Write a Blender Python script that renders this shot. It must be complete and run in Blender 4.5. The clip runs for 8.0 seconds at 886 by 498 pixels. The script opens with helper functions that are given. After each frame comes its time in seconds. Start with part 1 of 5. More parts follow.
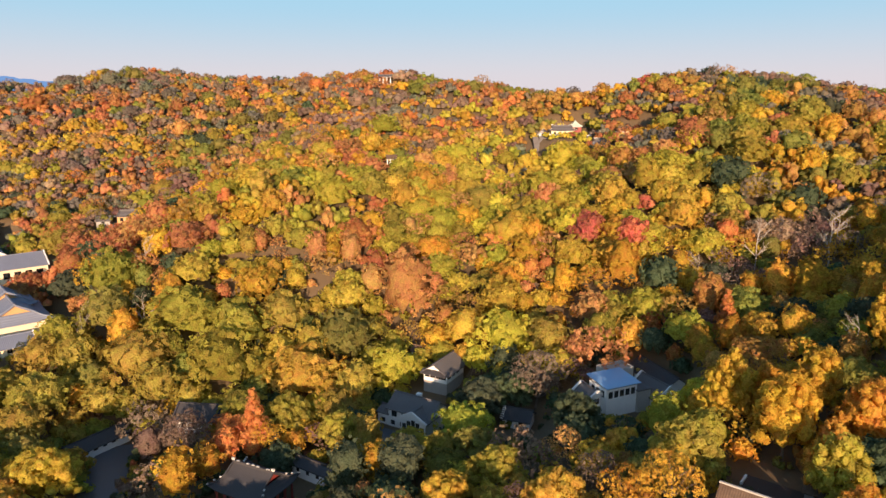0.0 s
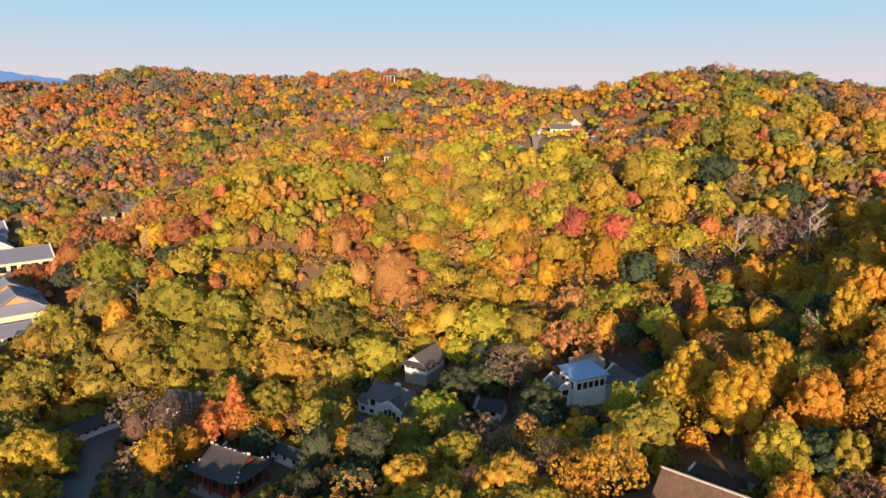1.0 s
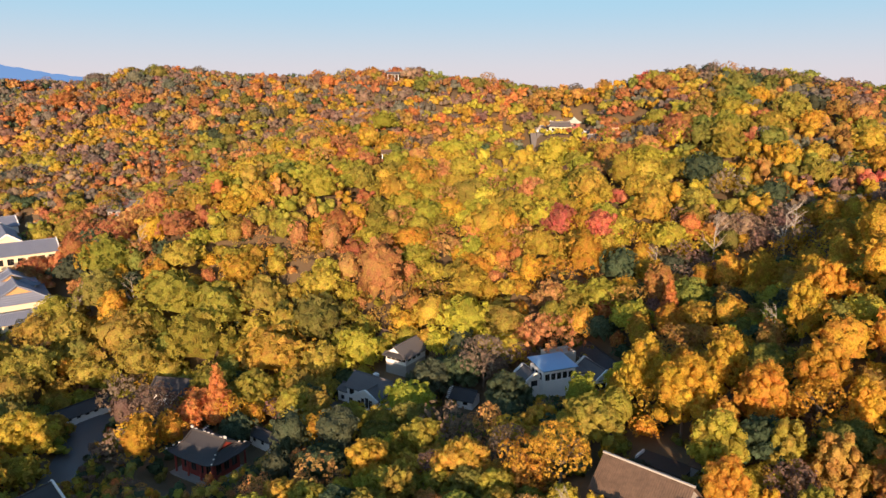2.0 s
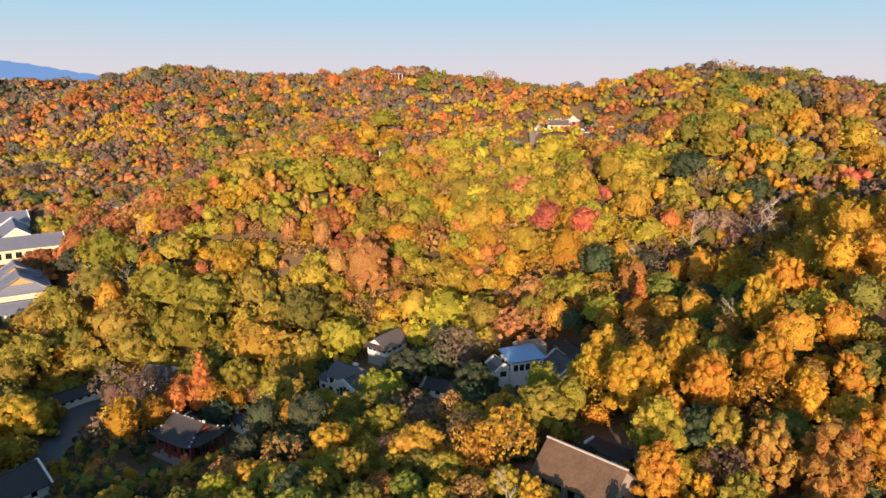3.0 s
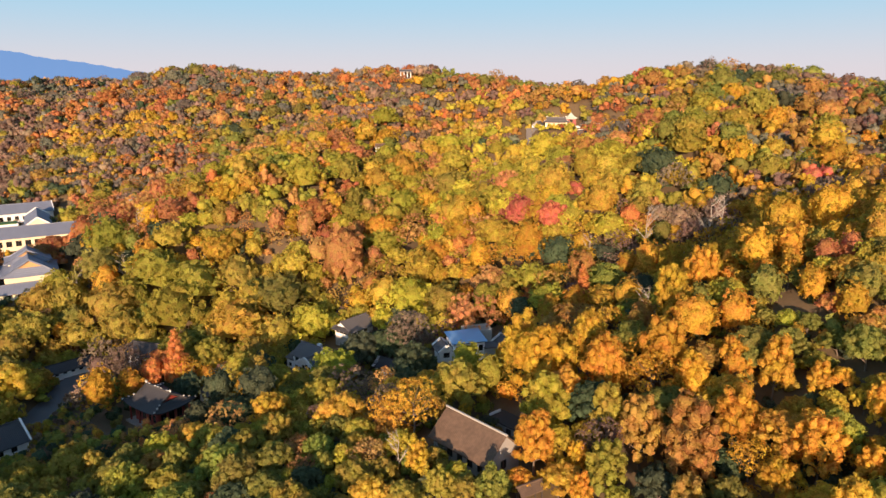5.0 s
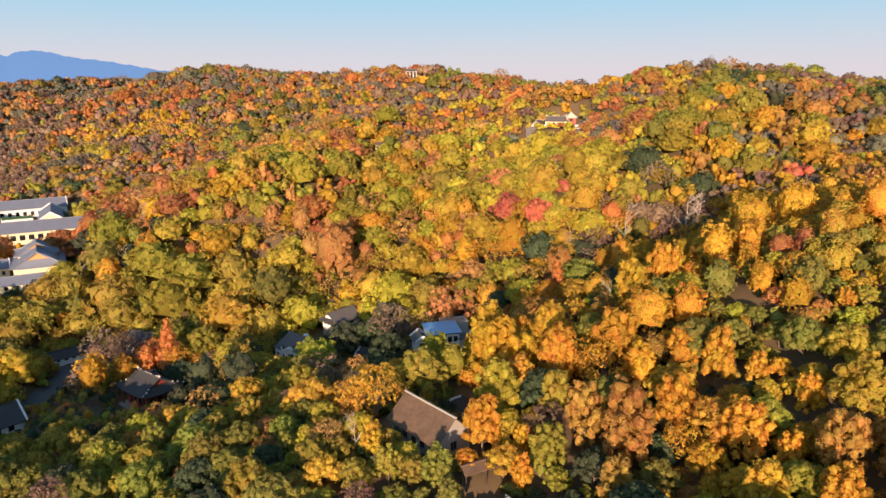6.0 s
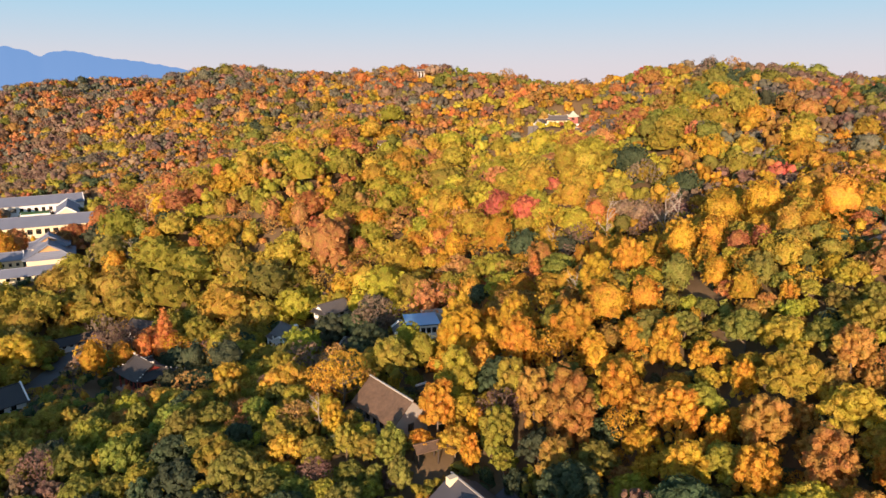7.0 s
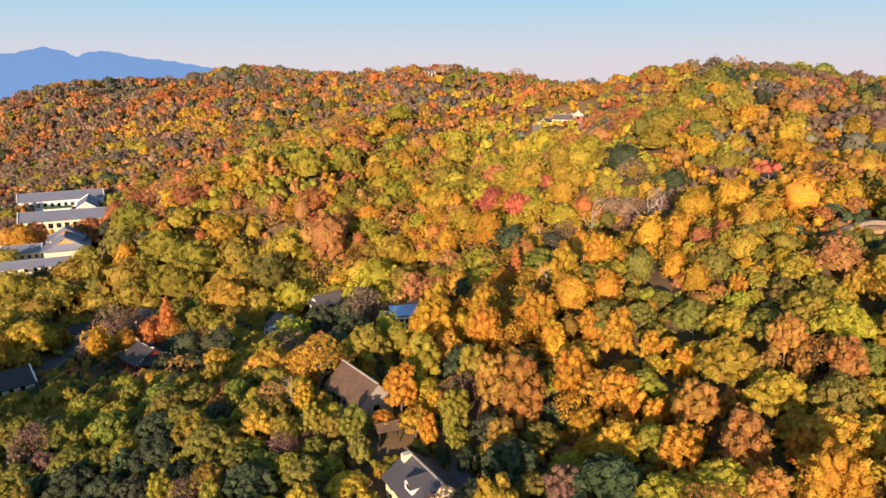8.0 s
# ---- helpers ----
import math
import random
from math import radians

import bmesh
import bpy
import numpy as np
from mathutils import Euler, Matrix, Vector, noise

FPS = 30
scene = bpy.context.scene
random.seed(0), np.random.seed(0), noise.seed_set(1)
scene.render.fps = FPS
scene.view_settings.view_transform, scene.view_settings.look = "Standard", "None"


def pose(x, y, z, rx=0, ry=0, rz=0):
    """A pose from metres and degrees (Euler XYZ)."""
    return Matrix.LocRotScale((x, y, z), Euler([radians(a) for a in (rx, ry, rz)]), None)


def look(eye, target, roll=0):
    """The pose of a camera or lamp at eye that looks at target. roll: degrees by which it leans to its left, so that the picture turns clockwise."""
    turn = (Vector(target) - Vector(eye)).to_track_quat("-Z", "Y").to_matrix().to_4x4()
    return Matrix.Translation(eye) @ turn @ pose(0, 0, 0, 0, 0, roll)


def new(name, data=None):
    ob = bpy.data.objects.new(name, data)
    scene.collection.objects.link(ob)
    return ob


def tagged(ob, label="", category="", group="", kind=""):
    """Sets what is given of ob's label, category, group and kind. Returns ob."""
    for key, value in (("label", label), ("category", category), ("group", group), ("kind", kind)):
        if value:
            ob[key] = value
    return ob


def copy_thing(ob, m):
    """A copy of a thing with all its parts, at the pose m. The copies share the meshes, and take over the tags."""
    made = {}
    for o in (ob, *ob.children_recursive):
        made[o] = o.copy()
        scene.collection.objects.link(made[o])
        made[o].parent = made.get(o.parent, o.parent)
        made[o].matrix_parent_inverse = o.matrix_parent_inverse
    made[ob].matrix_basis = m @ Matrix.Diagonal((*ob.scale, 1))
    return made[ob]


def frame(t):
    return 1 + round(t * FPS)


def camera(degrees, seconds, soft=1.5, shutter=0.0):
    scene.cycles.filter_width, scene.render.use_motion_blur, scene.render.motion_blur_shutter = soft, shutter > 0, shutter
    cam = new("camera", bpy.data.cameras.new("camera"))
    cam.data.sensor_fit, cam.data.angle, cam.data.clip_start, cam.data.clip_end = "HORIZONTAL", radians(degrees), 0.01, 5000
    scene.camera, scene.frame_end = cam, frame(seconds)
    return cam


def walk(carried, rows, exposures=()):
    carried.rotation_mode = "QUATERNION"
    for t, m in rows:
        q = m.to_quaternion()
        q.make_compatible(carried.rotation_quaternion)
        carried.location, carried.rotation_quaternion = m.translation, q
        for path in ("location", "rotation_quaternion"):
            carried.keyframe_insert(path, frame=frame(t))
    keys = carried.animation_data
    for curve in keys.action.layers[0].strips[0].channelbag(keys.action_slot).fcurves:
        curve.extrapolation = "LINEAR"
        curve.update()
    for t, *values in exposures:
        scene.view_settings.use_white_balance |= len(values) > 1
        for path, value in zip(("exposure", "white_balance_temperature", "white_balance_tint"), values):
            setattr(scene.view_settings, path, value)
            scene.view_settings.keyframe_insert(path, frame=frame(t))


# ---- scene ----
import functools

cam = camera(66.1, 8.0)
EYE = 80.0
ROWS = [  # seconds, x, y, rise, yaw, pitch, lean
    (0.0, 0.05, 0.02, 0.01, 0.02, -12.51, 0.01),
    (0.5, 4.84, -2.18, -0.02, 0.83, -12.57, 0.02),
    (1.0, 9.90, -4.35, -0.02, 1.68, -12.63, 0.03),
    (1.5, 15.17, -6.50, -0.01, 2.55, -12.70, 0.04),
    (3.0, 32.02, -12.88, 0.13, 5.25, -12.90, 0.11),
    (3.5, 37.90, -14.98, 0.21, 6.16, -12.96, 0.13),
    (4.0, 43.87, -17.09, 0.30, 7.09, -13.02, 0.15),
    (4.5, 49.94, -19.19, 0.41, 8.02, -13.07, 0.17),
    (6.0, 68.62, -25.49, 0.81, 10.94, -13.21, 0.23),
    (6.5, 75.02, -27.59, 0.96, 11.98, -13.25, 0.26),
    (7.0, 81.52, -29.69, 1.12, 13.07, -13.29, 0.29),
    (7.5, 88.14, -31.79, 1.28, 14.22, -13.33, 0.33),
    (8.0, 94.89, -33.89, 1.44, 15.46, -13.37, 0.38),
]
walk(cam, [(t, pose(x, y, EYE + z, 90 + pitch, lean, yaw)) for t, x, y, z, yaw, pitch, lean in ROWS])
# ---- light ----
SUN_EL, SUN_AZ = radians(9.2), radians(179.0)  # the sun stands low behind the flight; azimuth clockwise from north
world = bpy.data.worlds.new("sky")
scene.world = world
world.use_nodes = True
wn = world.node_tree
sky = wn.nodes.new("ShaderNodeTexSky")
sky.sky_type, sky.sun_disc = "NISHITA", False
sky.sun_elevation, sky.sun_rotation = SUN_EL, SUN_AZ
sky.altitude, sky.air_density, sky.dust_density, sky.ozone_density = 100, 1.3, 1.4, 3.2
wn.nodes["Background"].inputs["Strength"].default_value = 0.15
way_up = wn.nodes.new("ShaderNodeSeparateXYZ")
wn.links.new(wn.nodes.new("ShaderNodeTexCoord").outputs["Generated"], way_up.inputs[0])


def fading(low, high, first, last):
    """A value that goes smoothly from first to last between two heights above the horizon."""
    n = wn.nodes.new("ShaderNodeMapRange")
    n.interpolation_type = "SMOOTHSTEP"
    for socket, value in (("From Min", low), ("From Max", high), ("To Min", first), ("To Max", last)):
        n.inputs[socket].default_value = value
    wn.links.new(way_up.outputs["Z"], n.inputs["Value"])
    return n.outputs["Result"]


veil = wn.nodes.new("ShaderNodeMix")  # evening haze: rosy along the horizon, pale blue above
veil.data_type = "RGBA"
veil.inputs["A"].default_value, veil.inputs["B"].default_value = (2.98, 2.66, 2.85, 1), (1.5, 2.5, 3.25, 1)
wn.links.new(fading(0.0, 0.14, 0.0, 1.0), veil.inputs["Factor"])
grade = wn.nodes.new("ShaderNodeMix")  # the haze thins out overhead
grade.data_type = "RGBA"
wn.links.new(fading(0.1, 0.5, 0.95, 0.0), grade.inputs["Factor"])
wn.links.new(veil.outputs["Result"], grade.inputs["B"])
wn.links.new(sky.outputs[0], grade.inputs["A"])
wn.links.new(grade.outputs["Result"], wn.nodes["Background"].inputs["Color"])
sun = new("sun", bpy.data.lights.new("sun", "SUN"))
sun.data.energy, sun.data.angle, sun.data.color = 5.3, radians(0.6), (1.0, 0.69, 0.46)
sun_from = Vector((math.sin(SUN_AZ) * math.cos(SUN_EL), math.cos(SUN_AZ) * math.cos(SUN_EL), math.sin(SUN_EL)))
sun.matrix_world = look(sun_from * 300, (0, 0, 0))
scene.view_settings.exposure = 0.8


# ---- materials ----
def material(name):
    m = bpy.data.materials.new(name)
    m.use_nodes = True
    return m, m.node_tree, m.node_tree.nodes["Principled BSDF"]


def node(tree, kind, **values):
    n = tree.nodes.new(kind)
    for key, value in values.items():
        n.inputs[key].default_value = value
    return n


def surface(name, colour, rough=0.85, spread=0.35, grain=3.0, stains=0.25, bump=0.3, ribs=0.0, metal=0.0):
    """A matt surface with grain and stains at two scales; ribs: the width of tile rows across the slope."""
    m, t, b = material(name)
    co = t.nodes.new("ShaderNodeTexCoord")
    small = node(t, "ShaderNodeTexNoise", Scale=grain, Detail=6.0, Roughness=0.65)
    large = node(t, "ShaderNodeTexNoise", Scale=stains, Detail=4.0)
    for n in (small, large):
        t.links.new(co.outputs["Object"], n.inputs["Vector"])
    low = tuple(c * (1 - spread) for c in colour)
    high = tuple(min(1.0, c * (1 + spread)) for c in colour)
    mix = t.nodes.new("ShaderNodeMix")
    mix.data_type = "RGBA"
    mix.inputs["A"].default_value, mix.inputs["B"].default_value = (*low, 1), (*high, 1)
    add = node(t, "ShaderNodeMath")
    add.operation = "ADD"
    half = node(t, "ShaderNodeMath")
    half.operation = "MULTIPLY"
    half.inputs[1].default_value = 0.5
    t.links.new(small.outputs["Fac"], add.inputs[0])
    t.links.new(large.outputs["Fac"], add.inputs[1])
    t.links.new(add.outputs[0], half.inputs[0])
    t.links.new(half.outputs[0], mix.inputs["Factor"])
    t.links.new(mix.outputs["Result"], b.inputs["Base Color"])
    b.inputs["Roughness"].default_value, b.inputs["Metallic"].default_value = rough, metal
    bp = node(t, "ShaderNodeBump", Strength=bump, Distance=0.05)
    if ribs:
        wave = node(t, "ShaderNodeTexWave", Scale=0.314 / ribs, Distortion=0.6, Detail=1.0)
        wave.bands_direction = "X"
        t.links.new(co.outputs["Object"], wave.inputs["Vector"])
        t.links.new(wave.outputs["Fac"], bp.inputs["Height"])
    else:
        t.links.new(small.outputs["Fac"], bp.inputs["Height"])
    t.links.new(bp.outputs[0], b.inputs["Normal"])
    return m


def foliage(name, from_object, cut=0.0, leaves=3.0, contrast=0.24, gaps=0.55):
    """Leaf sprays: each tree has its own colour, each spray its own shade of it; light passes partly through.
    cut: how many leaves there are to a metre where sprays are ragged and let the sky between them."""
    m, t, b = material(name)
    t.nodes.remove(b)
    if from_object:
        tint = t.nodes.new("ShaderNodeObjectInfo").outputs["Color"]
    else:
        a = t.nodes.new("ShaderNodeAttribute")
        a.attribute_name = "tint"
        tint = a.outputs["Color"]
    geo = t.nodes.new("ShaderNodeNewGeometry")
    pos = geo.outputs["Position"]
    patchy = node(t, "ShaderNodeTexNoise", Scale=0.55, Detail=3.0)
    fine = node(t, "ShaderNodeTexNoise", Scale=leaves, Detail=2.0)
    t.links.new(pos, patchy.inputs["Vector"])
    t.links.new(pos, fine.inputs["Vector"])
    val = node(t, "ShaderNodeMapRange")
    val.inputs["To Min"].default_value, val.inputs["To Max"].default_value = 1 - contrast, 1 + contrast
    t.links.new(geo.outputs["Random Per Island"], val.inputs["Value"])
    # leaf-fine speckle in the colour; its dark spots also paint shaded gaps between leaves
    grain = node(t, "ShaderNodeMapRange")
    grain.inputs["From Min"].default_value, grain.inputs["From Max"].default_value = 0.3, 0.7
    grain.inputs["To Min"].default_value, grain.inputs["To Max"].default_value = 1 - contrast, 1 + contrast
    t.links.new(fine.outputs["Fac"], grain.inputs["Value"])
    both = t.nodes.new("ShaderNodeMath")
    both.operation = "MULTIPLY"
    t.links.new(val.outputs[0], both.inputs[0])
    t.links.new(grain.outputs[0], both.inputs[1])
    hue = node(t, "ShaderNodeMapRange")
    hue.inputs["From Min"].default_value, hue.inputs["From Max"].default_value = 0.3, 0.7
    hue.inputs["To Min"].default_value, hue.inputs["To Max"].default_value = 0.478, 0.522
    t.links.new(patchy.outputs["Fac"], hue.inputs["Value"])
    hsv = t.nodes.new("ShaderNodeHueSaturation")
    t.links.new(tint, hsv.inputs["Color"])
    t.links.new(hue.outputs[0], hsv.inputs["Hue"])
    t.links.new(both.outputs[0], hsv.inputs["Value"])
    bp = node(t, "ShaderNodeBump", Strength=1.0, Distance=1.1 / leaves)
    t.links.new(fine.outputs["Fac"], bp.inputs["Height"])
    dif, tra = t.nodes.new("ShaderNodeBsdfDiffuse"), t.nodes.new("ShaderNodeBsdfTranslucent")
    mix = t.nodes.new("ShaderNodeMixShader")
    mix.inputs[0].default_value = 0.48
    for n in (dif, tra):
        t.links.new(hsv.outputs[0], n.inputs["Color"])
        t.links.new(bp.outputs[0], n.inputs["Normal"])
    t.links.new(dif.outputs[0], mix.inputs[1])
    t.links.new(tra.outputs[0], mix.inputs[2])
    last = mix
    if cut:
        holes = node(t, "ShaderNodeTexNoise", Scale=cut, Detail=1.0)
        t.links.new(pos, holes.inputs["Vector"])
        edge = t.nodes.new("ShaderNodeMath")
        edge.operation = "GREATER_THAN"
        edge.inputs[1].default_value = gaps
        t.links.new(holes.outputs["Fac"], edge.inputs[0])
        gap = t.nodes.new("ShaderNodeMixShader")
        t.links.new(edge.outputs[0], gap.inputs[0])
        t.links.new(mix.outputs[0], gap.inputs[1])
        t.links.new(t.nodes.new("ShaderNodeBsdfTransparent").outputs[0], gap.inputs[2])
        last = gap
    t.links.new(last.outputs[0], t.nodes["Material Output"].inputs["Surface"])
    return m


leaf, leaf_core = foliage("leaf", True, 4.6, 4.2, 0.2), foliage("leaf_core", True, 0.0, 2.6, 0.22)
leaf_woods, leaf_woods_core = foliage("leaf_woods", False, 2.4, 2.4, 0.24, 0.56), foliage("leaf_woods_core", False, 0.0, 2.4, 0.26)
bark = surface("bark", (0.16, 0.12, 0.09), grain=6.0, bump=0.6)
pale_bark = surface("pale_bark", (0.42, 0.36, 0.3), grain=6.0, bump=0.4)
litter = surface("leaf_litter", (0.14, 0.095, 0.05), spread=0.5, grain=1.2, stains=0.05, bump=0.8)
paving = surface("stone_paving", (0.085, 0.088, 0.10), rough=0.45, spread=0.25, grain=2.0, stains=0.2)
dark_tile = surface("dark_tile", (0.05, 0.047, 0.05), rough=0.7, spread=0.4, ribs=0.35, bump=0.8)
grey_tile = surface("grey_tile", (0.18, 0.20, 0.26), rough=0.6, spread=0.3, ribs=0.4, bump=0.8)
brown_tile = surface("brown_tile", (0.125, 0.078, 0.05), rough=0.8, spread=0.85, grain=1.6, stains=0.4, ribs=0.35, bump=0.7)
blue_slate = surface("blue_slate", (0.075, 0.075, 0.09), rough=0.6, spread=0.3, ribs=0.35, bump=0.6)
slate = surface("slate", (0.12, 0.11, 0.11), rough=0.7, spread=0.35, ribs=0.35, bump=0.8)
ridge_white = surface("ridge_plaster", (0.62, 0.58, 0.52), spread=0.3, grain=1.5)
plaster = surface("white_plaster", (0.80, 0.79, 0.77), spread=0.14, grain=1.0, stains=0.35)
cream = surface("cream_plaster", (0.80, 0.68, 0.46), spread=0.12, grain=1.0, stains=0.3)
stone = surface("grey_masonry", (0.33, 0.31, 0.29), spread=0.3, grain=1.6)
concrete = surface("concrete", (0.42, 0.39, 0.35), spread=0.2, grain=1.4)
red_wood = surface("red_lacquer", (0.26, 0.045, 0.035), rough=0.55, spread=0.25)
ochre = surface("ochre_boards", (0.55, 0.32, 0.14), spread=0.2)
timber = surface("dark_timber", (0.06, 0.045, 0.038), spread=0.3)
blue_metal = surface("blue_sheet_metal", (0.22, 0.40, 0.62), rough=0.35, spread=0.08, ribs=0.5, bump=0.4, metal=0.2)
green_tile = surface("green_glazed_tile", (0.42, 0.52, 0.44), rough=0.4, spread=0.2, ribs=0.35)
yellow_tile = surface("yellow_glazed_tile", (0.62, 0.42, 0.10), rough=0.4, spread=0.2, ribs=0.35)
turf = surface("turf", (0.07, 0.16, 0.04), spread=0.25)
worn_path = surface("worn_path", (0.27, 0.215, 0.165), spread=0.3, grain=1.0)
earth = surface("bare_earth", (0.42, 0.25, 0.12), spread=0.3, grain=0.8, stains=0.12)
glass, gt, gb = material("window_glass")
gb.inputs["Base Color"].default_value = (0.08, 0.09, 0.1, 1)
gb.inputs["Roughness"].default_value, gb.inputs["Transmission Weight"].default_value = 0.05, 0.6
# distance haze as the mountain's own blue glow, over a nearly black base
haze, ht, hb = material("mountain_haze_glow")
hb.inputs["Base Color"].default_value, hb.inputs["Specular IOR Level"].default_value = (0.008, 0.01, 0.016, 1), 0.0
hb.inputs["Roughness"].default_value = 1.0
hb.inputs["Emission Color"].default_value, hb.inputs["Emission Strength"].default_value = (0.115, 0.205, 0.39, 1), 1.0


# ---- ground ----
FAR_RIDGE = [  # x, y, radius, height
    (-300, 480, 60, -39.6), (-170, 420, 50, -7.3), (110, 350, 40, 10.7), (170, 380, 50, 20.0), (-60, 420, 40, 4.8), (-230, 470, 110, 48.5),
    (-120, 440, 80, 28.2), (-20, 410, 70, 31.1), (60, 380, 70, 23.6), (140, 345, 70, 17.2), (220, 350, 90, 2.2), (310, 360, 110, 69.5),
    (-190, 360, 80, 4.3),
]
HILLSIDES = [
    (-100, 340, 60, -1.4), (-40, 300, 50, 18.6), (30, 310, 50, -12.3), (110, 270, 60, 21.6), (180, 260, 70, 28.0), (-140, 240, 60, -3.4),
    (-60, 220, 50, 19.9), (10, 220, 50, -5.7), (70, 210, 50, 11.4), (130, 180, 45, 6.4), (190, 160, 60, 16.4), (115, 120, 40, 20.5),
    (160, 90, 60, 20.0), (90, 80, 40, -0.4),
]
VALLEY = [
    (50, 80, 35, 4.9), (20, 70, 35, 8.4), (60, 120, 35, 7.4), (30, 150, 35, -3.0), (-30, 165, 40, -13.6), (-90, 150, 45, -8.1),
    (-370, 440, 120, 59.2), (-340, 560, 100, 46.3), (-290, 350, 80, -11.3), (-200, 560, 110, 11.1), (280, 120, 110, 44.5), (120, 20, 60, 19.1),
    # the last is an unseen rise, added to throw shade over the valley
    (0, 150, 300, -21.4), (0, 350, 300, 56.4), (-62, 28, 36, 21.0),
]
HILLS = FAR_RIDGE + HILLSIDES + VALLEY
PADS = [  # level places for buildings and courts: x, y, radius, height
    (-7, 147, 9, 5.0), (-1, 162, 7, 7.6), (38, 137, 12, 14.0), (17, 138, 5, 9.5), (30, 172, 6, 15.0), (-37, 120, 10, 1.4),
    (-26, 127, 6, 2.4), (-56, 148, 8, 4.2), (-67, 128, 12, 1.0), (-63, 97, 10, 2.3), (-61, 110, 7, 1.5), (-78, 141, 9, 1.0), (-68, 115, 9, 1.0), (44, 83, 10, 19.5), (66, 62, 7, 12.6),
    (-160, 225, 20, 17.5), (-195, 255, 22, 19.0), (-120, 176, 16, 15.5), (-127, 272, 7, 31.0), (60, 335, 12, 61.2), (82, 307, 9, 59.8),
]


def height(x, y):
    """The ground's height at places given as arrays or numbers."""
    x, y = np.asarray(x, float), np.asarray(y, float)
    z = np.zeros(np.broadcast(x, y).shape)
    for hx, hy, r, up in HILLS:
        z = z + up * np.exp(-((x - hx) ** 2 + (y - hy) ** 2) / r ** 2)
    z = z + 0.8 * np.sin(x * 0.11 + 1.3) * np.sin(y * 0.09) + 0.4 * np.sin(x * 0.31 + y * 0.23)
    for px, py, r, level in PADS:
        w = np.clip(1.6 - np.hypot(x - px, y - py) / r, 0, 0.6) / 0.6
        w = w * w * (3 - 2 * w)
        z = z * (1 - w) + level * w
    return z


def mesh_of(name, verts, corners, sizes, mat, smooth=False):
    """A mesh from arrays: points, the corners of all faces one after the other, and each face's number of corners."""
    me = bpy.data.meshes.new(name)
    me.vertices.add(len(verts))
    me.vertices.foreach_set("co", np.asarray(verts, np.float32).ravel())
    me.loops.add(len(corners))
    me.loops.foreach_set("vertex_index", np.asarray(corners, np.int32))
    me.polygons.add(len(sizes))
    sizes = np.asarray(sizes, np.int32)
    me.polygons.foreach_set("loop_start", np.concatenate(([0], np.cumsum(sizes)[:-1])).astype(np.int32))
    if smooth is not False and not isinstance(mat, tuple):
        me.polygons.foreach_set("use_smooth", np.broadcast_to(np.asarray(smooth, bool), len(sizes)))
    if isinstance(mat, tuple):  # sprays and core
        me.polygons.foreach_set("material_index", np.asarray(smooth, np.int32))
    me.update(calc_edges=True)
    for one in mat if isinstance(mat, tuple) else (mat,):
        me.materials.append(one)
    return me


def outward(first, last, fine, growth):
    """Grid lines: even steps in the middle, ever wider ones out to the horizon."""
    mid = list(np.arange(first, last + 0.1, fine))
    step, a, b = fine, mid[0], mid[-1]
    low, high = [], []
    while a > -4900 or b < 4900:
        step *= growth
        a, b = max(a - step, -4950), min(b + step, 4950)
        low.append(a)
        high.append(b)
    return np.unique(np.array(low + mid + high))


gx, gy = outward(-240, 240, 4.0, 1.25), outward(-60, 480, 4.0, 1.25)
GX, GY = np.meshgrid(gx, gy)
GZ = height(GX, GY)
ni, nj = len(gx), len(gy)
ii = (np.arange(nj - 1)[:, None] * ni + np.arange(ni - 1)[None, :]).ravel()
quads = np.stack([ii, ii + 1, ii + 1 + ni, ii + ni], 1).ravel()
ground = new("ground", mesh_of("ground", np.stack([GX, GY, GZ], -1).reshape(-1, 3), quads, np.full(len(ii), 4), litter, True))
tagged(ground, "wooded hillsides covered in brown leaf litter", "ground", kind="structure")

# a blue mountain range far off to the north-west, its haze a painted glow
az = np.linspace(24, 62, 240)
crest = np.interp(az, (24, 27, 29, 32.6, 33.6, 36, 38, 40, 41.4, 42.2, 43, 44.3, 46, 48, 51, 55, 62), (0.2, 0.7, 1.1, 1.55, 1.75, 2.15, 2.35, 2.8, 2.75, 2.35, 2.75, 3.05, 2.6, 2.35, 2.6, 2.4, 1.6))
crest = crest + 0.03 * np.sin(az * 5) + 0.015 * np.sin(az * 11 + 1)
mv, mc = [], []
for k, (a, c) in enumerate(zip(np.radians(az), crest)):
    for dist, up in ((3600, -0.6), (3900, 0.45), (4300, 1.0), (4700, -0.6)):
        up = -40 if up < 0 else (80 + math.tan(math.radians(c)) * 4300) * up
        mv.append((-math.sin(a) * dist, math.cos(a) * dist, up))
    if k:
        for r in range(3):
            mc += [4 * k - 4 + r, 4 * k + r, 4 * k + r + 1, 4 * k - 3 + r]
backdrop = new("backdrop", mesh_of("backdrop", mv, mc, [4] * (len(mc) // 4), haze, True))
tagged(backdrop, "far blue mountain range with its haze painted as a glow", "mountain", kind="structure")


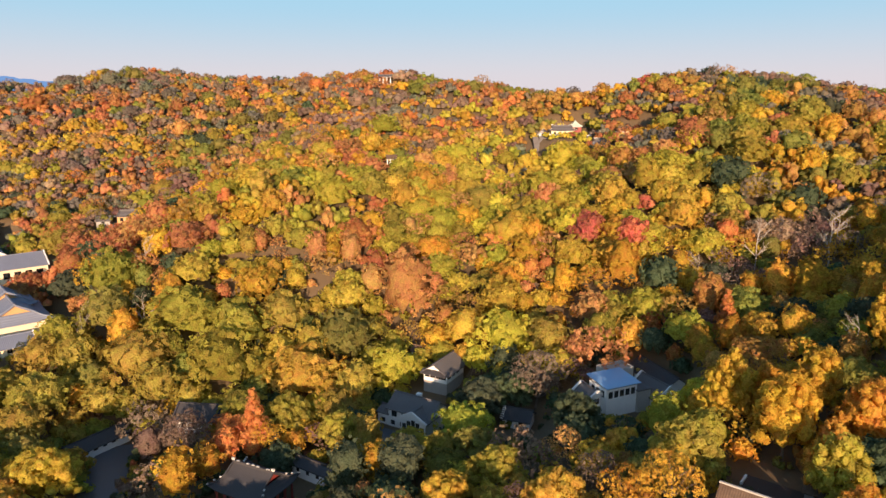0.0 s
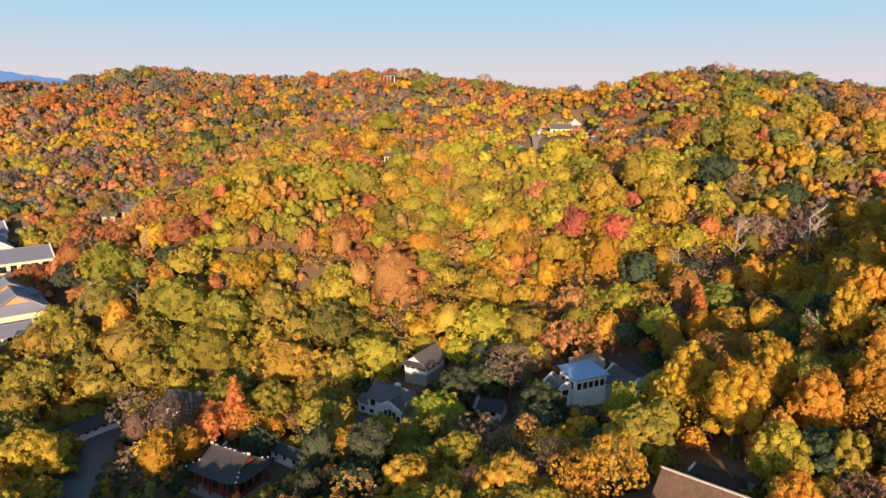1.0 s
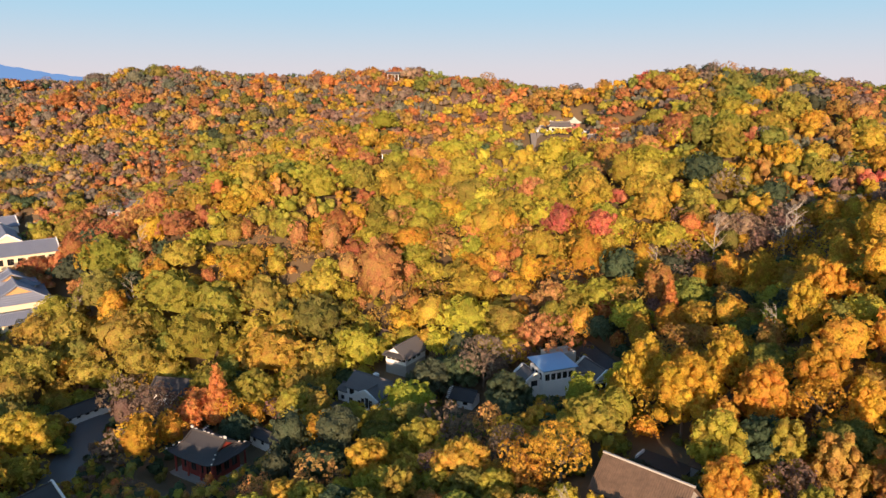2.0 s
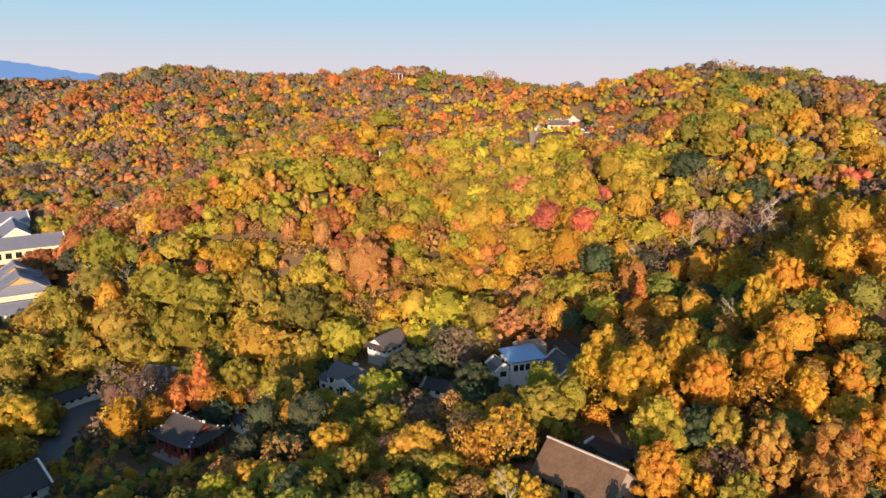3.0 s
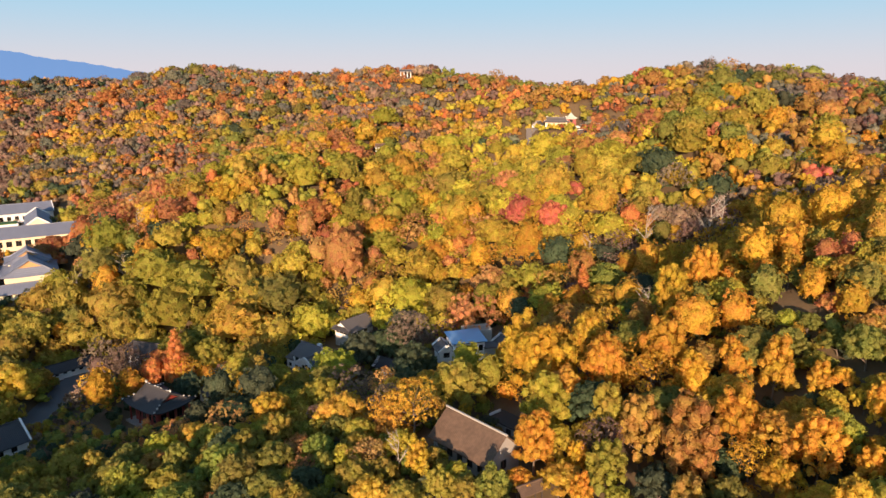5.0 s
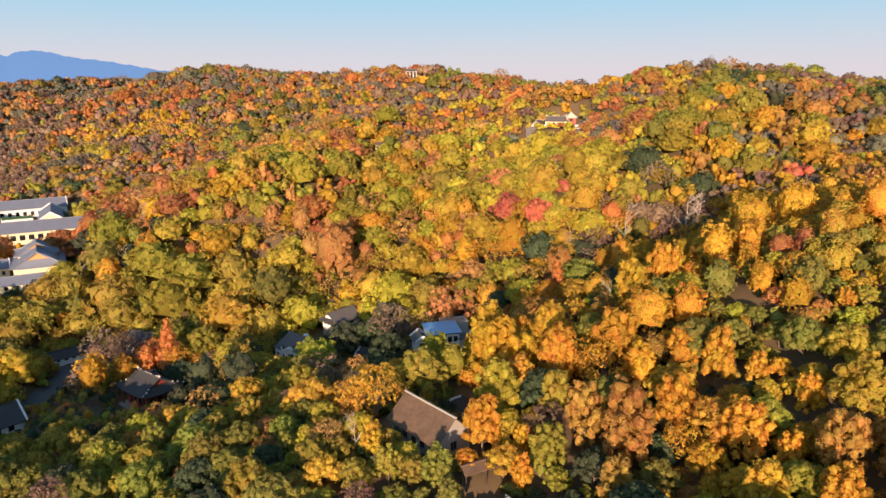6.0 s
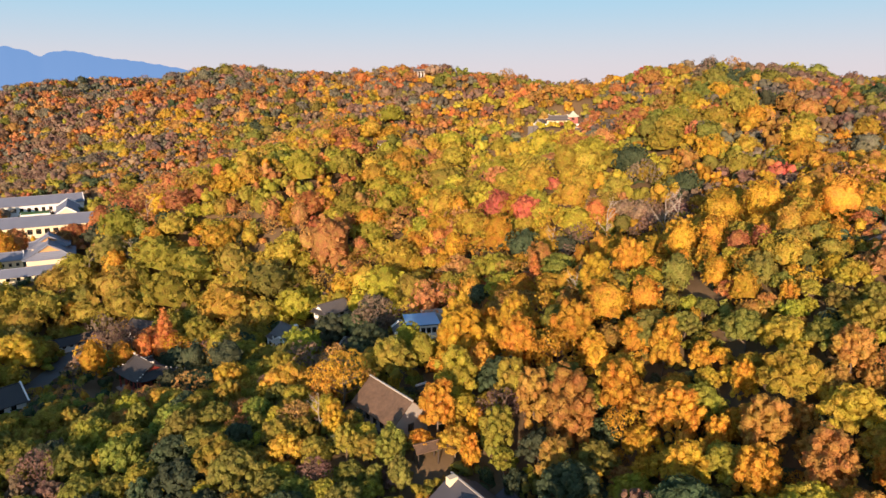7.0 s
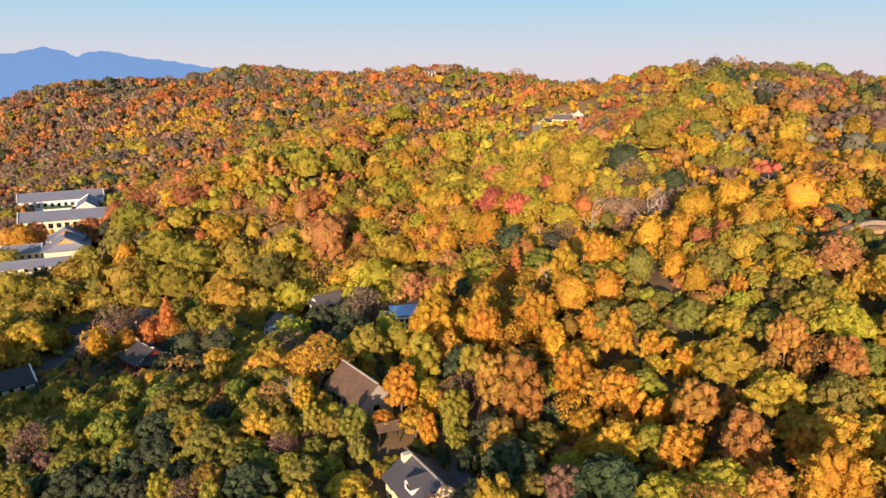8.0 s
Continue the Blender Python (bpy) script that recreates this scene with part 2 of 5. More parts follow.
# ---- trees ----
PALETTE = {
    "lemon": (0.63, 0.50, 0.08), "gold": (0.59, 0.41, 0.073), "lime": (0.48, 0.42, 0.07), "olive": (0.41, 0.345, 0.07),
    # sage: grey-green leaves, greyed further to take in distance haze
    "moss": (0.285, 0.28, 0.07), "fern": (0.11, 0.14, 0.08), "sage": (0.255, 0.24, 0.18), "amber": (0.64, 0.385, 0.06), "flame": (0.64, 0.285, 0.095),
    "rust": (0.54, 0.245, 0.105), "russet": (0.50, 0.295, 0.085), "salmon": (0.62, 0.34, 0.13), "umber": (0.30, 0.20, 0.15),
    "crimson": (0.63, 0.215, 0.13), "ash": (0.36, 0.255, 0.183),
}
LOOKS = {
    "lemon": "bright yellow", "gold": "golden yellow", "lime": "yellow-green", "olive": "olive-yellow", "moss": "mossy green",
    "fern": "dark green", "sage": "greyish green", "amber": "amber-orange", "flame": "flame-orange", "rust": "rust-red", "russet": "russet-brown",
    "salmon": "pinkish orange", "umber": "dull brown", "crimson": "crimson", "ash": "grey-brown",
}


def unit(v):
    return v / np.maximum(np.linalg.norm(v, axis=-1, keepdims=True), 1e-6)


def lobes_of(form, rng, count):
    """Centres and radii of a crown's main lobes, for a crown about 1 wide to each side and centred on 0."""
    c, r = [], []
    for k in range(count):
        a = 2.4 * k + rng.uniform(-0.4, 0.4)
        if form == "cone":
            f = k / max(1, count - 1)
            c.append((math.cos(a) * 0.5 * (1 - f), math.sin(a) * 0.5 * (1 - f), -1.0 + 2.3 * f))
            r.append(0.46 * (1 - 0.66 * f))
        elif form == "tall":
            f = (k + 0.5) / count
            s = rng.uniform(0.4, 0.75) * math.sqrt(max(0.05, 1 - (1.6 * f - 0.7) ** 2))
            c.append((math.cos(a) * s, math.sin(a) * s, -0.85 + 1.75 * f + rng.uniform(-0.12, 0.12)))
            r.append(rng.uniform(0.22, 0.34))
        else:
            f = (k + 0.5) / count
            up = -0.35 + 1.05 * f
            s = rng.uniform(0.55, 0.92) * math.sqrt(max(0.02, 1 - f ** 2.2))
            c.append((math.cos(a) * s, math.sin(a) * s, up * 0.8 + rng.uniform(-0.06, 0.06)))
            r.append(rng.uniform(0.24, 0.37))
    return np.array(c), np.array(r) * min(1.7, max(0.68, (20 / count) ** 0.45) if count > 20 else (20 / count) ** 0.3)  # few lobes are larger ones


@functools.lru_cache(None)
def ball(level):
    """Directions all round and the triangles between them."""
    bm = bmesh.new()
    bmesh.ops.create_icosphere(bm, subdivisions=level, radius=1.0)
    bm.verts.index_update()
    out = np.array([v.co[:] for v in bm.verts]), np.array([[v.index for v in f.verts] for f in bm.faces])
    bm.free()
    return out


def crown_arrays(form, seed, lobes, sprays, size, core=2):
    """Points, corners and face sizes of a crown: a lumpy core and leaf sprays all over its lobes."""
    rng = np.random.default_rng(seed)
    verts, corners, sizes, smooth, base = [], [], [], [], 0
    c, r = lobes_of(form, rng, lobes)
    squash = np.array([1, 1, 1.4 if form == "tall" else 0.92])
    if core:  # the lobes themselves, lumpy and grown into each other, round a dense heart
        ways, faces = ball(abs(core))
        cc, cr = np.vstack([c, np.zeros((1, 3))]), np.append(r * (0.78 if lobes > 36 else 0.72), 0.34 if form == "cone" else 0.55)
        if core < 0:  # the heart alone
            cc, cr = cc[-1:], cr[-1:] * 1.22
        for k in range(len(cc)):
            spin = np.linalg.qr(rng.normal(size=(3, 3)))[0]
            v = cc[k] + ways @ spin * (cr[k] * rng.uniform(0.7, 1.28, (len(ways), 1))) * squash
            mid = v[faces].mean(1)
            deep = np.linalg.norm((mid[:, None] - cc[None]) / squash, axis=2) < cr[None] * 0.84
            deep[:, k] = False
            under = ((mid - cc[k])[:, 2] < -0.55 * cr[k] * squash[2]) & (mid[:, 2] < 0.1)
            f = faces[~(deep.any(1) | under)]
            used, flat = np.unique(f, return_inverse=True)
            flat = flat.reshape(-1, 3)
            if np.linalg.det(spin) < 0:
                flat = flat[:, ::-1]
            verts.append(v[used])
            corners.append(flat.ravel() + base)
            sizes.append(np.full(len(f), 3))
            smooth.append(np.ones(len(f), bool))
            base += len(used)
    # leaf sprays all over the lobes, whose outsides swell into small buds
    n = sprays * 4
    pick = rng.choice(len(c), n, p=r ** 2 / (r ** 2).sum())
    way = unit(rng.normal(size=(n, 3)) + np.array([0, 0, 0.25]))
    buds = unit(rng.normal(size=(len(c), 14, 3)) + np.array([0, 0, 0.2]))
    near = np.einsum("nbk,nk->nb", buds[pick], way)
    best = buds[pick, near.argmax(1)]
    swell = np.exp(-np.square(np.arccos(np.clip(near.max(1), -1, 1)) / 0.34))
    at = c[pick] + way * (r[pick] * (0.86 + 0.14 * swell + rng.uniform(-0.04, 0.06, n)))[:, None] * squash
    inside = (np.linalg.norm((at[:, None] - c[None]) / squash, axis=2) < r[None] * 0.86).any(1)
    low = (at[:, 2] < -0.3) & (way[:, 2] < -0.35)
    keep = np.nonzero(~(inside | low))[0][:sprays]
    at, way, best, pick = at[keep], way[keep], best[keep], pick[keep]
    facing = unit(unit(at - c[pick] - best * (r[pick] * 0.72)[:, None] * squash) * 0.8 + way * 0.6 + rng.normal(size=at.shape) * 0.3)
    side = unit(np.cross(facing, rng.normal(size=at.shape)))
    other = np.cross(facing, side)
    s = size * rng.uniform(0.6, 1.25, (len(at), 1))
    quad = np.stack([at - side * s - other * s * 0.75, at + side * s * 0.85 - other * s * 0.8,
                     at + side * s + other * s * 0.7, at - side * s * 0.7 + other * s * 0.9], 1)
    verts.append(quad.reshape(-1, 3))
    corners.append(np.arange(len(at) * 4) + base)
    sizes.append(np.full(len(at), 4))
    smooth.append(np.zeros(len(at), bool))
    return np.concatenate(verts), np.concatenate(corners), np.concatenate(sizes), np.concatenate(smooth)


def limb(bm, a, b, ra, rb, sides=5):
    a, b = Vector(a), Vector(b)
    q = (b - a).to_track_quat("Z", "Y")
    rings = []
    for p, r in ((a, ra), (b, rb)):
        rings.append([bm.verts.new(p + q @ Vector((math.cos(t) * r, math.sin(t) * r, 0))) for t in (2 * math.pi * k / sides for k in range(sides))])
    for k in range(sides):
        bm.faces.new((rings[0][k], rings[0][(k + 1) % sides], rings[1][(k + 1) % sides], rings[1][k]))


def trunk_mesh(name, seed, top, spread, mat, twigs=0, r0=0.06):
    """A tapered trunk with limbs; twigs: how many fine forks each limb carries."""
    rng = random.Random(seed)
    bm = bmesh.new()
    p, r = Vector((0, 0, -0.3)), r0
    for k in range(4):
        q = Vector((rng.uniform(-0.05, 0.05), rng.uniform(-0.05, 0.05), -0.3 + (top + 0.3) * (k + 1) / 4))
        limb(bm, p, q, r, r * 0.75, 6)
        if k:
            for _ in range(3):
                a = rng.uniform(0, 6.28)
                e = q + Vector((math.cos(a) * spread, math.sin(a) * spread, rng.uniform(0.35, 0.8) * spread + 0.1))
                limb(bm, q, e, r * 0.5, r * 0.22)
                for _ in range(twigs):
                    a2 = a + rng.uniform(-1.1, 1.1)
                    s = q.lerp(e, rng.uniform(0.35, 1))
                    w = s + Vector((math.cos(a2), math.sin(a2), rng.uniform(0.3, 1.1))) * spread * rng.uniform(0.3, 0.6)
                    limb(bm, s, w, r * 0.22, r * 0.08, 3)
        p, r = q, r * 0.75
    me = bpy.data.meshes.new(name)
    bm.to_mesh(me)
    bm.free()
    me.materials.append(mat)
    return me


# forms: how high the crown's middle stands above the ground, in crown radii
MIDDLE = {"dome": 0.97, "tall": 1.55, "cone": 1.6, "thin": 1.2}
KINDS = {"dome": "broadleaf tree", "tall": "broadleaf tree", "cone": "conifer", "thin": "thin tree"}


def tree_models(form, seeds, detail):
    models = []
    for seed in seeds:
        if form == "thin":
            arrays = crown_arrays("dome", seed, 14, int(detail * 0.75), 0.05, core=0)
        else:
            arrays = crown_arrays(form, seed, {"dome": 44, "tall": 40, "cone": 20}[form], detail, 0.078, 1)
        v, co, si, sm = arrays
        v = v + np.array([0, 0, MIDDLE[form]])
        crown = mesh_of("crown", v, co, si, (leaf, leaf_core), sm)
        trunk = trunk_mesh("trunk", seed, MIDDLE[form] * (1.0 if form != "cone" else 1.5), 0.5 if form != "cone" else 0.25, bark, 4 if form == "thin" else 0)
        models.append((trunk, crown))
    return models


MODELS = {
    "dome": tree_models("dome", (1, 2, 3, 4, 5), 580), "tall": tree_models("tall", (11, 12, 13, 14), 580),
    "cone": tree_models("cone", (21, 22), 700), "thin": tree_models("thin", (31, 32, 33), 1100),
}
first_tree = {}


def colour_of(tint, rng, spread=0.12):
    r, g, b = PALETTE[tint]
    k = 1 + rng.uniform(-spread, spread)
    return (r * k * (1 + rng.uniform(-0.08, 0.08)), g * k * (1 + rng.uniform(-0.12, 0.12)), b * k, 1.0)


def tree(form, tint, x, y, r, rng):
    """One tree, standing on the ground: an Empty with trunk and crown."""
    model = rng.randrange(len(MODELS[form]))
    z = float(height(x, y))
    m = pose(x, y, z, 0, 0, rng.uniform(0, 360)) @ Matrix.Diagonal((r, r * rng.uniform(0.92, 1.08), r * rng.uniform(0.92, 1.1), 1))
    kind = {"dome": "broadleaf_tree", "tall": "upright_tree", "cone": "conifer", "thin": "sparse_tree"}[form]
    if form == "dome" and tint in ("fern", "moss"):
        kind = "evergreen_tree"
    key = (kind, model)
    if key not in first_tree:
        ob = new(kind)
        ob.empty_display_size = 0.5
        for name, me in zip(("trunk", "crown"), MODELS[form][model]):
            new(name, me).parent = ob
        first_tree[key] = ob
        ob.matrix_basis = m
    else:
        src = first_tree[key]
        keep, src.scale = src.scale.copy(), (1, 1, 1)
        ob = copy_thing(src, m)
        src.scale = keep
    for child in ob.children:
        if child.name.startswith("crown"):
            child.color = colour_of(tint, rng)
    shape = {"dome": "round-crowned tree", "tall": "tall upright tree", "cone": "conical tree", "thin": "sparse bare-limbed tree"}[form]
    tagged(ob, f"{LOOKS[tint]} autumn {shape} on the wooded slope" if tint not in ("fern", "moss") else f"{LOOKS[tint]} {shape} on the wooded slope", "tree", group="evergreen trees" if kind == "evergreen_tree" else f"{KINDS[form]}s")
    return ob


NOTED = []  # form, tint, x, y, crown radius of the trees that stand out


def stand(form, tint, places):
    NOTED.extend((form, tint, *p) for p in places)


# the near slopes and the spur
stand("dome", "amber", [(103.3, 88.6, 2.3), (126.4, 113.5, 2.2), (121, 103.6, 1.8), (87.8, 103.3, 2.8), (103.5, 75.2, 2.7), (104.6, 83.4, 2.3), (94, 67.3, 3.5), (123.5, 54.4, 2.6), (128.9, 63.1, 2.5)])
stand("tall", "amber", [(55, 100.4, 6.1), (66.8, 98.3, 5.2), (81.5, 118, 4.7), (51.8, 113.6, 5.5), (64.7, 109.4, 4.9), (77.5, 101.3, 5.3), (89.3, 96.6, 3.9), (86.2, 83.5, 4.6), (95.3, 74, 4.6), (99.8, 88.5, 2.7), (103.5, 59.5, 3.6), (94.9, 61.8, 3.8), (55, 79.3, 4.2), (58.5, 114.8, 3.8), (56.3, 91.1, 3.6), (102.9, 116.4, 2.6)])
stand("thin", "amber", [(28.4, 91.9, 5), (33.3, 89, 5.4)])
stand("dome", "fern", [(-66.4, 119.7, 6.2), (64.8, 91.1, 5.1), (79.2, 61.7, 5.3), (73.5, 74.4, 4.1), (14.9, 59.8, 5), (36.5, 54.8, 4.6), (1.2, 53.6, 4.6)])
stand("dome", "gold", [(17.6, 94.9, 5.2), (31.9, 111.2, 3.9), (-77.9, 119.2, 7.8), (111.5, 75.9, 5.5), (117.7, 68.2, 4.7), (123.3, 60.5, 4.2), (110.4, 109.6, 4), (133.2, 92.4, 3.3), (0.8, 101.1, 5.6), (51.6, 76.4, 4.2), (58.9, 83.2, 3.6), (96, 85.6, 3.1), (107.2, 84, 2.8), (112.4, 82.2, 2.6), (98.1, 82.7, 2.9), (118.6, 54.6, 2.4)])
stand("cone", "lemon", [(40.5, 81.3, 1.4), (38.3, 73.3, 1.5)])
stand("dome", "lime", [(56, 117.2, 3.8), (9.5, 107.6, 5.7), (108.1, 113.5, 3.2), (115, 92.8, 2.6), (119.1, 89.5, 2.2), (104.6, 55.1, 3)])
stand("tall", "lime", [(56.3, 87.8, 5.1)])
stand("dome", "moss", [(6.6, 119.8, 5.8), (48.8, 71.5, 3.4), (92.4, 98, 5.2), (82.8, 71.3, 4.3), (6.6, 74.3, 4.7), (-1.8, 67.6, 5), (-13.3, 66.2, 5.1), (24, 62.4, 4.6), (44.5, 59.4, 3.9), (10.9, 77.9, 4.5), (98.2, 98, 3.3), (96.5, 107.2, 2.7), (102.3, 102.4, 2.6), (91.2, 112.6, 2.6), (118.3, 114.7, 3.2), (133.9, 103.2, 3), (114.8, 100.6, 2.7), (122.1, 92.3, 2.8), (104.9, 95.9, 2.8), (126.8, 88.9, 2.7), (130.5, 86.5, 2.5), (3.4, 65.8, 3.4), (17.2, 82.4, 3.6), (43.6, 65.5, 3.2)])
stand("tall", "moss", [(49.2, 70.1, 3.4)])
stand("dome", "olive", [(39.5, 101.1, 6.5), (100.8, 93.1, 2.7), (121.4, 114.9, 2.8), (118.3, 97.4, 2.4), (-25.2, 77.7, 3.7), (-7.8, 69.1, 3.1), (2.9, 84.8, 4.1), (26.3, 67.7, 3.1)])
stand("tall", "olive", [(67.1, 88.6, 4.2), (66.3, 76.6, 3.8)])
stand("dome", "russet", [(28.6, 91.3, 4.2), (111.7, 97.6, 2.3), (87, 67.9, 2.6), (112.4, 65.3, 3.3)])
stand("tall", "russet", [(78.4, 77.2, 6.1), (119.9, 78.6, 4), (127, 72, 3.9), (106.2, 68.4, 4.4), (112, 58.3, 4.3), (121.9, 74.7, 2.2)])
stand("thin", "russet", [(37.5, 86.9, 3.6)])
stand("dome", "rust", [(106.1, 103.8, 2.5)])
stand("thin", "rust", [(70, 63.6, 2.9)])
stand("dome", "salmon", [(127.5, 102.8, 2)])
stand("thin", "salmon", [(22, 111.9, 3.9), (27.5, 78.7, 3.5), (-18.9, 98.5, 3.5)])
stand("tall", "umber", [(88.2, 54.5, 3.7)])
stand("thin", "umber", [(25.5, 100.9, 4), (-16.3, 62, 4.6), (39.9, 85.9, 4.2), (37.7, 64.2, 2.9)])
# the valley side to the west
stand("dome", "amber", [(-46.4, 197.8, 2.9), (-63.3, 192.1, 2.9), (-88, 207.9, 3.2), (-76.4, 187.1, 2.4)])
stand("tall", "amber", [(-57.6, 211.5, 3.9), (-34.8, 208, 2.9)])
stand("thin", "amber", [(-38.3, 134.7, 4.2)])
stand("dome", "fern", [(-84.9, 183.9, 3.8)])
stand("cone", "flame", [(-40.8, 135.5, 5.2)])
stand("dome", "flame", [(-69.3, 214.5, 2.3)])
stand("dome", "gold", [(-34.4, 159.7, 9.8)])
stand("tall", "gold", [(-49.6, 193.7, 3.4)])
stand("tall", "lemon", [(-50.1, 217.6, 2.1)])
stand("dome", "lime", [(-27.5, 195, 5.1), (-20.3, 188.9, 4.1), (-36.3, 186.7, 3.1), (-41.9, 186.8, 3.2), (-69, 198.1, 4.5), (-63.3, 199.1, 3.9), (-56.7, 192.3, 4.3)])
stand("dome", "moss", [(-26.4, 174.1, 9.3), (-77.2, 189.7, 3.3)])
stand("dome", "olive", [(-54.5, 172.4, 9.5), (-68.4, 174, 9.5), (-55.6, 160.3, 8.9), (-76.3, 161, 8.4), (-44.5, 180.5, 6.7), (-35.6, 144.8, 6.6), (-21.9, 135.7, 5.5), (-94.9, 147.2, 8), (-82.2, 152.5, 5.8), (-93.9, 163.3, 6.6), (-41.4, 219.7, 3.9), (-46.9, 210.3, 3.6), (-42.7, 196.2, 3.4)])
stand("dome", "rust", [(-74.5, 207.9, 3.4), (-79.2, 210.9, 2.7), (-56.6, 206.5, 2.7), (-25.4, 206.1, 2.1), (-101.5, 213.4, 3.6)])
stand("tall", "rust", [(-55.1, 201.8, 3), (-62.4, 185.9, 2.5)])
stand("dome", "salmon", [(-39.1, 193.9, 1.9)])
stand("tall", "salmon", [(-38.4, 201.6, 4.4), (-28.5, 204, 4.4)])
stand("thin", "salmon", [(-87.1, 194.5, 4.5)])
stand("thin", "umber", [(-55.2, 134.4, 6.4)])
# the foot of the hill
stand("dome", "amber", [(58.5, 186.7, 3), (59.5, 172, 3.3), (15.2, 206.8, 3.7), (30.4, 190.2, 2.7), (32.4, 182.1, 3.5)])
stand("tall", "amber", [(57.1, 144.6, 3.4), (-20, 205.8, 3.4)])
stand("thin", "amber", [(56.3, 190.4, 3)])
stand("dome", "crimson", [(50, 214.5, 3.2)])
stand("dome", "fern", [(8.3, 141.3, 5.9), (26.3, 124.5, 5.7), (15.5, 143.9, 5.2)])
stand("tall", "flame", [(-11.5, 211.1, 3.4), (26.7, 199.9, 3.3)])
stand("dome", "gold", [(48.1, 204.9, 1.4), (-8.5, 200.3, 2.2), (4.2, 185.7, 2.8), (24.5, 178.1, 3.9), (41.7, 203.5, 3)])
stand("dome", "lemon", [(16.2, 167.4, 8.2), (50.1, 122.1, 4.4)])
stand("tall", "lemon", [(-17.5, 177.6, 1.4)])
stand("dome", "lime", [(-12.2, 164.1, 6.6), (-5.2, 172.6, 2.9), (1, 197.7, 3.2), (2.9, 216.3, 4.6), (-7.9, 208, 4.1)])
stand("dome", "moss", [(2.3, 163.7, 5.9)])
stand("dome", "olive", [(-6.5, 121.1, 5.6), (44.1, 168.8, 4.4), (-13, 176.5, 4.5), (33.3, 193.6, 4.4), (9.8, 203.3, 3.3)])
stand("dome", "russet", [(52.6, 176.1, 3.5)])
stand("thin", "russet", [(57.5, 159.5, 5.6), (-10.1, 179.7, 4)])
stand("dome", "salmon", [(24.1, 192, 3.2)])
stand("tall", "salmon", [(-10.4, 187.8, 8.2), (-13.4, 196.1, 4.2), (-2.4, 197.8, 3.8)])
stand("thin", "salmon", [(36.4, 150.4, 7.5), (49.8, 190.2, 2.5), (9.4, 195.2, 2.4)])
stand("thin", "umber", [(21.1, 143, 6.5)])
# the hollow behind the spur
stand("dome", "amber", [(121.4, 201.5, 2.8), (108.5, 207.6, 3.1), (75.9, 206.2, 2.8), (112, 198.8, 2.5), (128, 202.8, 2.4), (76, 197.4, 3), (93.4, 166.1, 3.4), (89.8, 166.4, 2.3), (99.8, 159.3, 3.5), (95.4, 171.9, 3), (95.9, 122.6, 2.3), (103.7, 162.1, 2.1), (118, 206, 2.8), (106.3, 210.2, 3.2), (110.9, 186.2, 4.3), (97.9, 164.2, 3.2)])
stand("tall", "amber", [(87.4, 155.2, 4.6), (98.4, 154.3, 3.5), (119.3, 142.9, 5), (129.9, 124, 4.9), (111.1, 149.2, 5.3), (99.7, 128.4, 4.8), (88.6, 125.6, 4.6), (86, 140.1, 2.9), (107.7, 158.7, 3.3), (122.4, 171, 3.4), (129, 176.6, 3.2), (127.2, 156.3, 3.5), (97.6, 136.8, 2.9), (99.1, 120, 2.3), (130.2, 190, 3.8), (133.1, 177.5, 3.2), (123.3, 182.8, 3.5), (135.5, 167.3, 4), (142.2, 188.6, 3.6), (143.1, 170.6, 3.2), (87, 162.6, 3)])
stand("thin", "ash", [(103.2, 189.5, 3.8), (101.7, 178.7, 3.6)])
stand("dome", "crimson", [(65.6, 216.9, 4.2), (66.9, 211.7, 2.1), (136, 200.7, 4.1)])
stand("dome", "fern", [(103.2, 199.7, 3.4), (106.6, 196.6, 3.4), (62.6, 165.8, 3.4), (75.3, 147.6, 3.2), (76.1, 124.5, 2.8), (125.3, 205.3, 2.4), (132.6, 210.7, 2.4)])
stand("cone", "flame", [(65.1, 149.5, 4.1)])
stand("dome", "flame", [(85.1, 187.5, 3.5)])
stand("dome", "gold", [(103.7, 216.6, 3.6), (89.2, 208.4, 1.7), (86.6, 169.3, 2.8), (82.4, 168.8, 2.4), (114.8, 134.1, 2.4), (112, 121.9, 2.2), (156.6, 198.9, 3.8), (149, 191.7, 2.7), (113.9, 123.8, 2.4)])
stand("dome", "lemon", [(98.1, 218.2, 4.8), (89.2, 211.1, 4.2), (62.4, 195.3, 3), (68.6, 197, 3.4)])
stand("dome", "lime", [(82.2, 216, 3.9), (90.9, 202, 3.3), (69.8, 210, 3.9), (64.7, 203.8, 3.2)])
stand("tall", "lime", [(72.6, 129, 1.8)])
stand("dome", "moss", [(117.5, 212.5, 4.5), (91.9, 194.4, 2.9), (81.7, 132.8, 3), (78.1, 158.3, 3.3), (157.2, 173.4, 4.3), (153.4, 168.4, 3.5)])
stand("dome", "olive", [(124.1, 215.4, 4.6), (60.5, 214, 3), (82, 205.1, 2.8), (81.5, 155.3, 3.2), (120.1, 136.6, 3), (127.6, 194.7, 3.2), (116.4, 193.2, 3.7), (121.9, 186, 3.7), (115.1, 176, 3.9)])
stand("dome", "russet", [(64.8, 135.1, 3.9), (69.9, 131.2, 3), (104, 138.3, 2.1)])
stand("tall", "russet", [(136.9, 219.8, 4)])
stand("thin", "russet", [(62.5, 127.8, 5.7)])
stand("dome", "rust", [(77.7, 192.5, 2.1), (87.4, 172, 3), (134.1, 121.6, 2.4)])
stand("dome", "umber", [(120.6, 208.1, 3.4), (118.1, 188, 4.1), (138.9, 192.2, 3.5)])
